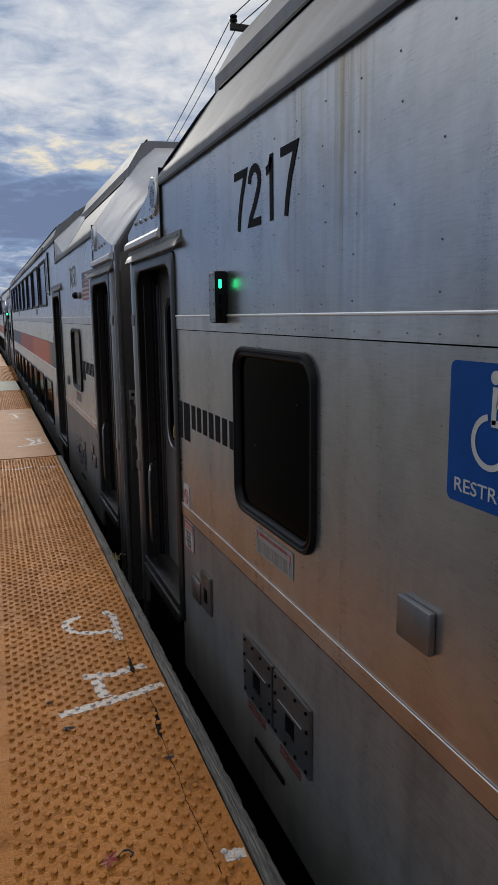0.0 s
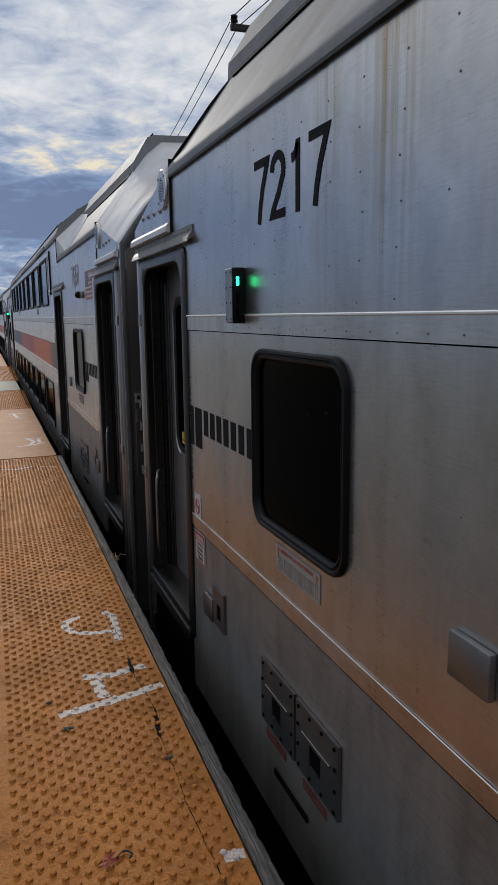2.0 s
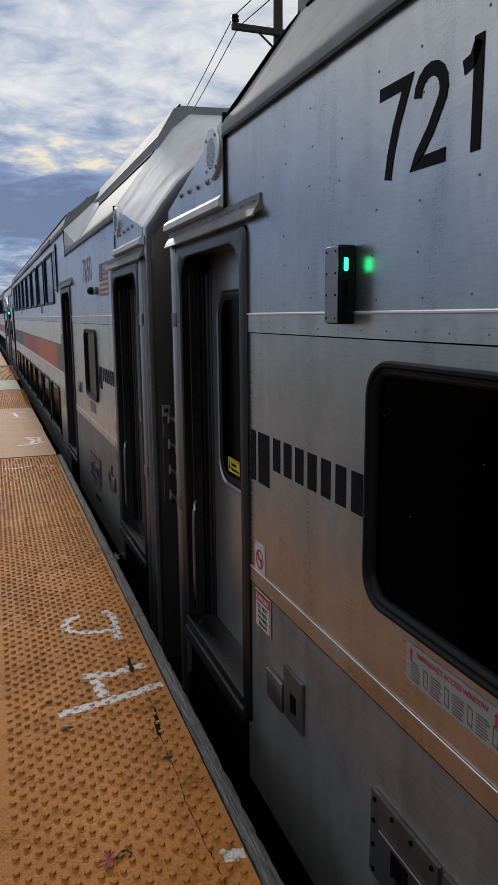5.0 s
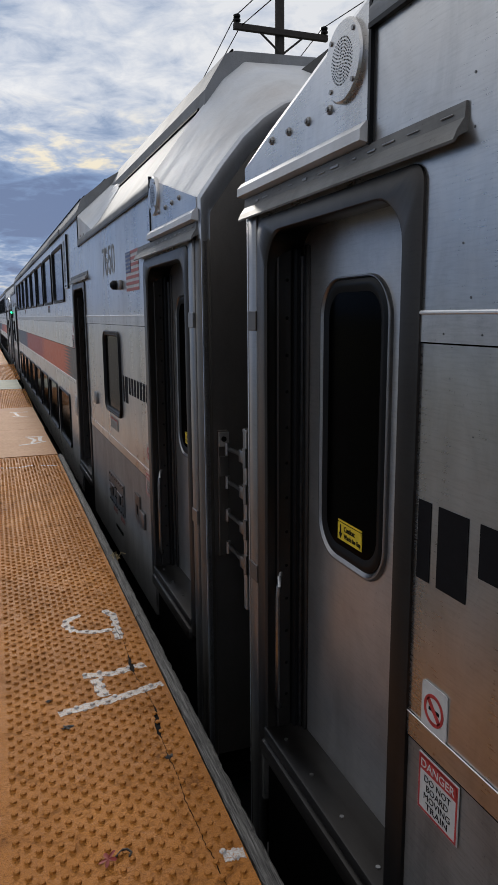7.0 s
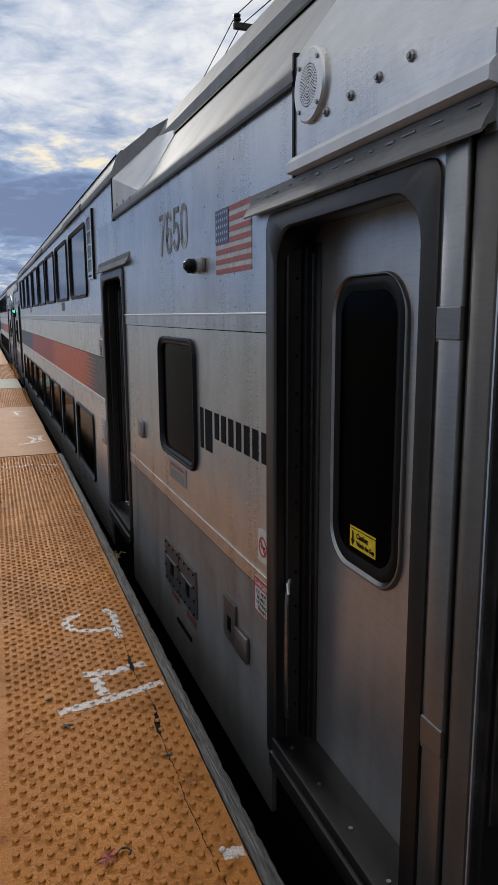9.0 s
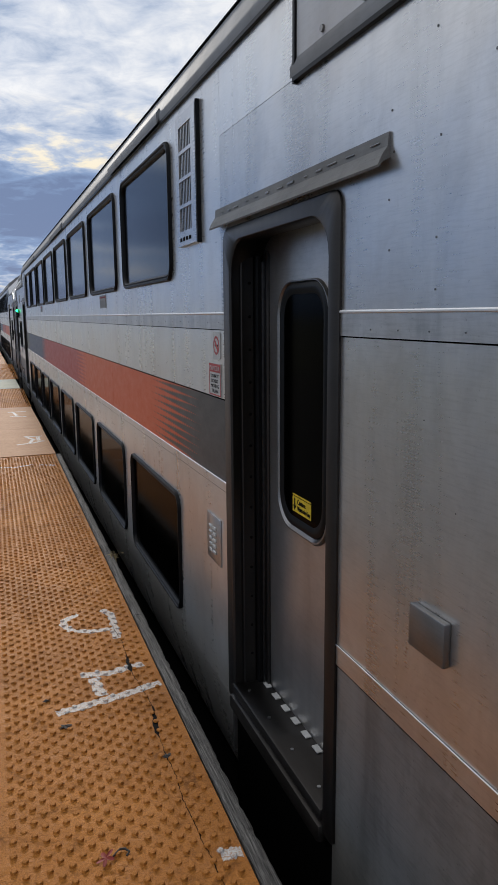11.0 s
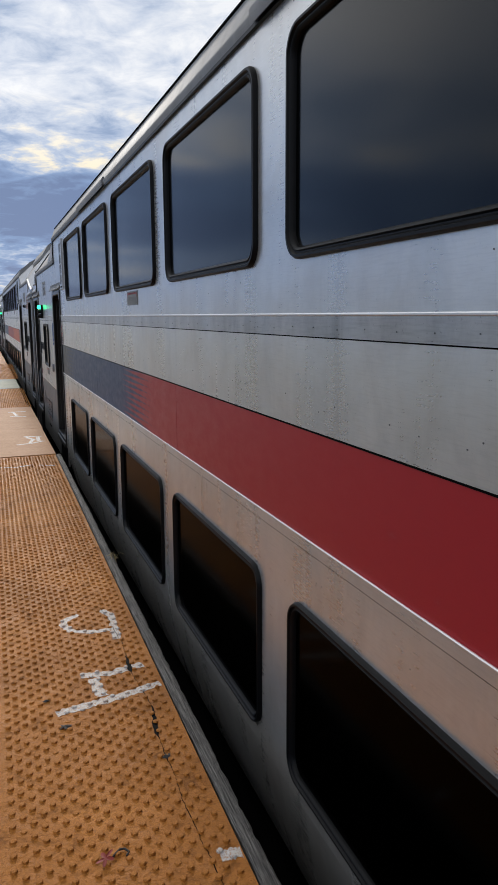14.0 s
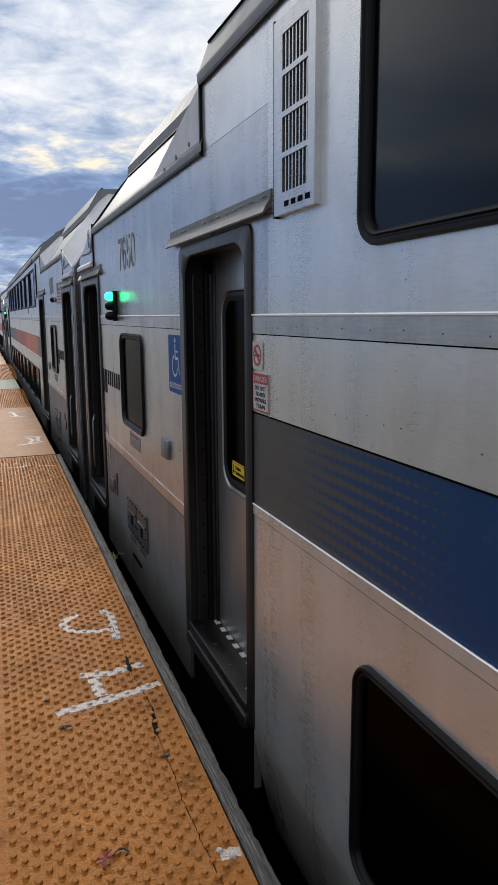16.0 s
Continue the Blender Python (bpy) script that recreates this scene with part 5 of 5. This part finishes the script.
def stroke(bm, pts, w, z, rnd):
    """A hand-painted stroke with ragged edges, as a thin layer."""
    left, right = [], []
    n = 14
    path = []
    for p, q in zip(pts, pts[1:]):
        for i in range(n):
            f = i / n
            path.append((p[0] + (q[0] - p[0]) * f, p[1] + (q[1] - p[1]) * f))
    path.append(pts[-1])
    for i, p in enumerate(path):
        a, b = path[max(i - 1, 0)], path[min(i + 1, len(path) - 1)]
        d = Vector((b[0] - a[0], b[1] - a[1])).normalized()
        s = Vector((-d.y, d.x))
        l, r = w * rnd.uniform(0.34, 0.56), w * rnd.uniform(0.34, 0.56)
        left.append((p[0] + s.x * l, p[1] + s.y * l))
        right.append((p[0] - s.x * r, p[1] - s.y * r))
    skin(bm, [[(x, y, 0.0) for x, y in left], [(x, y, z) for x, y in left], [(x, y, z) for x, y in right], [(x, y, 0.0) for x, y in right]], False)


def painted_mark(lines, w, label, z):
    rnd = random.Random(11)
    mark = thing("painted_mark", label, "painted mark", "platform marks")
    for l in lines:
        bm = bmesh.new()
        stroke(bm, l, w, z, rnd)
        part("stroke", bm, PAINT, mark)


for mark_lines, mark_w, mark_label, mark_z in MARKS:
    painted_mark(mark_lines, mark_w, mark_label, mark_z)


def crack_and_leaf():
    rnd = random.Random(21)
    # Flat black strip; the shade inside crack and gouges is its colour.
    bm = bmesh.new()
    pts = [(0.53, 3.90), (0.548, 3.70), (0.565, 3.42), (0.558, 3.26), (0.548, 3.10), (0.566, 2.93), (0.575, 2.763), (0.55, 2.551), (0.549, 2.394), (0.552, 2.25), (0.542, 2.141), (0.548, 1.96), (0.556, 1.809), (0.56, 1.5)]
    l, r = [], []
    for a, b in zip(pts, pts[1:]):
        for i in range(10):
            f = i / 10
            y = a[1] + (b[1] - a[1]) * f
            x = a[0] + (b[0] - a[0]) * f + rnd.uniform(-.003, .003)
            w = rnd.uniform(0.0006, 0.0018)
            for top, low, wide in ((3.265, 3.10, 0.012), (2.765, 2.545, 0.011)):
                if low < y < top:
                    g = (top - y) / (top - low)
                    w = wide * min(1.0, 0.25 + 1.3 * g, (1 - g) * 7) * rnd.uniform(0.85, 1.1)
            l.append((x - w, y, 0.0014))
            r.append((x + w, y, 0.0014))
    skin(bm, [l, r], False)
    tagged(part("surface_crack", bm, CAVITY, None), "dark crack with two gouges along the tactile strip", "crack", kind="structure")
    twig = [(0.272, 1.962), (0.285, 1.975), (0.298, 1.985), (0.312, 1.982), (0.322, 1.965), (0.312, 1.95)]
    tagged(part("fallen_twig", tube(bmesh.new(), [(x, y, 0.006) for x, y in twig], 0.0035, 6), POLE_WOOD, None), "small curled dark twig lying on the tactile strip", "twig")
    for cx, cy, size in ((0.208, 2.742, 0.026), (0.156, 2.972, 0.016), (0.552, 2.40, 0.018)):
        bm = bmesh.new()
        v = [bm.verts.new((cx + size * rnd.uniform(0.5, 1.2) * math.cos(a), cy + size * rnd.uniform(0.4, 1.0) * math.sin(a), 0.002 + rnd.uniform(0, .006))) for a in [2 * math.pi * i / 14 for i in range(14)]]
        c = bm.verts.new((cx, cy, 0.009))
        for i in range(14):
            bm.faces.new((c, v[i], v[(i + 1) % 14]))
        tagged(part("dirt_crumb", bm, POLE_WOOD, None), "dark crumb of dirt on the tactile strip", "dirt", "dirt crumbs")
    bm = bmesh.new()
    loop = [(0.022 * math.cos(a) * (1 + 0.5 * math.cos(5 * a)), 0.018 * math.sin(a) * (1 + 0.5 * math.cos(5 * a))) for a in [2 * math.pi * i / 40 for i in range(40)]]
    v = [bm.verts.new((x, y, 0.006 + 0.006 * math.sin(40 * x) + 0.004 * math.cos(60 * y))) for x, y in loop]
    c = bm.verts.new((0, 0, 0.008))
    for i in range(40):
        bm.faces.new((c, v[i], v[(i + 1) % 40]))
    leaf = tagged(part("fallen_leaf", bm, LEAF, None), "small dry red leaf lying on the tactile strip", "leaf")
    leaf.matrix_world = pose(0.248, 1.953, 0.006, 0, 0, 40)


crack_and_leaf()


def dry_weed():
    """A tuft of dead grass in the gap beside the timber."""
    weed = thing("dry_weed", "small tuft of dry straw-coloured weed at the timber edge", "weed")
    weed.location = (0.745, 4.78, -0.03)
    rnd = random.Random(31)
    for k in range(16):
        a, r, h = rnd.uniform(0, 6.28), rnd.uniform(0.02, 0.07), rnd.uniform(0.015, 0.06)
        pts = [(rnd.uniform(-.02, .02), rnd.uniform(-.05, .05), 0.0)]
        pts.append((pts[0][0] + r * 0.5 * math.cos(a), pts[0][1] + r * 0.5 * math.sin(a), h))
        pts.append((pts[0][0] + r * math.cos(a), pts[0][1] + r * math.sin(a), h * 0.8))
        part("blade", tube(bmesh.new(), pts, 0.0022, 5), STRAW, weed)


dry_weed()


# ---- pole line behind the train ----
def pole_line():
    px, py = 7.09, 17.0
    for y, px in ((py, 7.09), (py + 42, 10.5)):
        pole = thing("utility_pole", "dark wooden utility pole with a crossarm and insulators", "utility pole", "pole line")
        pole.location = (px, y, -1.4)
        bm = bmesh.new()
        n = 14
        rows = [[(0.15 * (1 - 0.03 * k) * math.cos(2 * math.pi * i / n), 0.15 * (1 - 0.03 * k) * math.sin(2 * math.pi * i / n), k * 1.2) for i in range(n)] for k in range(11)]
        v = skin(bm, rows)
        bm.faces.new(v[-1])
        part("pole", bm, POLE_WOOD, pole, smooth=True)
        h = 9.63
        part("crossarm", boxed(-1.2, 1.2, -0.17, -0.06, h - 0.07, h + 0.07, bevel=0.01), POLE_WOOD, pole)
        for s in (-1, 1):
            part("brace", tube(bmesh.new(), [(s * 0.55, -0.13, h - 0.06), (s * 0.06, -0.15, h - 0.45)], 0.025, 6), POLE_WOOD, pole)
        for x in (-1.12, 1.12):
            bm = bmesh.new()
            rows = [[(x + r * math.cos(2 * math.pi * i / 12), -0.115 + r * math.sin(2 * math.pi * i / 12), h + z) for i in range(12)] for r, z in ((0.03, 0.06), (0.03, 0.1), (0.09, 0.11), (0.09, 0.15), (0.05, 0.17), (0.085, 0.2), (0.085, 0.24), (0.03, 0.27))]
            v = skin(bm, rows)
            bm.faces.new(v[-1])
            part("insulator", bm, RUBBER, pole, smooth=True)
    px = 7.09
    for dx, dz in ((-1.12, 0.26), (-1.0, 0.05), (1.12, 0.26)):
        for y0 in (py - 42, py):
            pts = []
            for i in range(25):
                f = i / 24
                pts.append((px + dx + (3.41 * f if y0 == py else 0.0), y0 + 42 * f, 8.23 + dz - 4 * 0.9 * f * (1 - f)))
            tagged(part("overhead_wire", tube(bmesh.new(), pts, 0.012, 5), CAVITY, None), "thin dark overhead wire between the poles", "wire", "pole line wires")


pole_line()


# ---- what moves ----
def motions():
    for k, car in enumerate(CARS):
        y = FRONT + (k - 1) * CAR_PITCH
        walk(car, [(t, pose(SIDE, y - s, 0)) for t, s in ROLL])


motions()
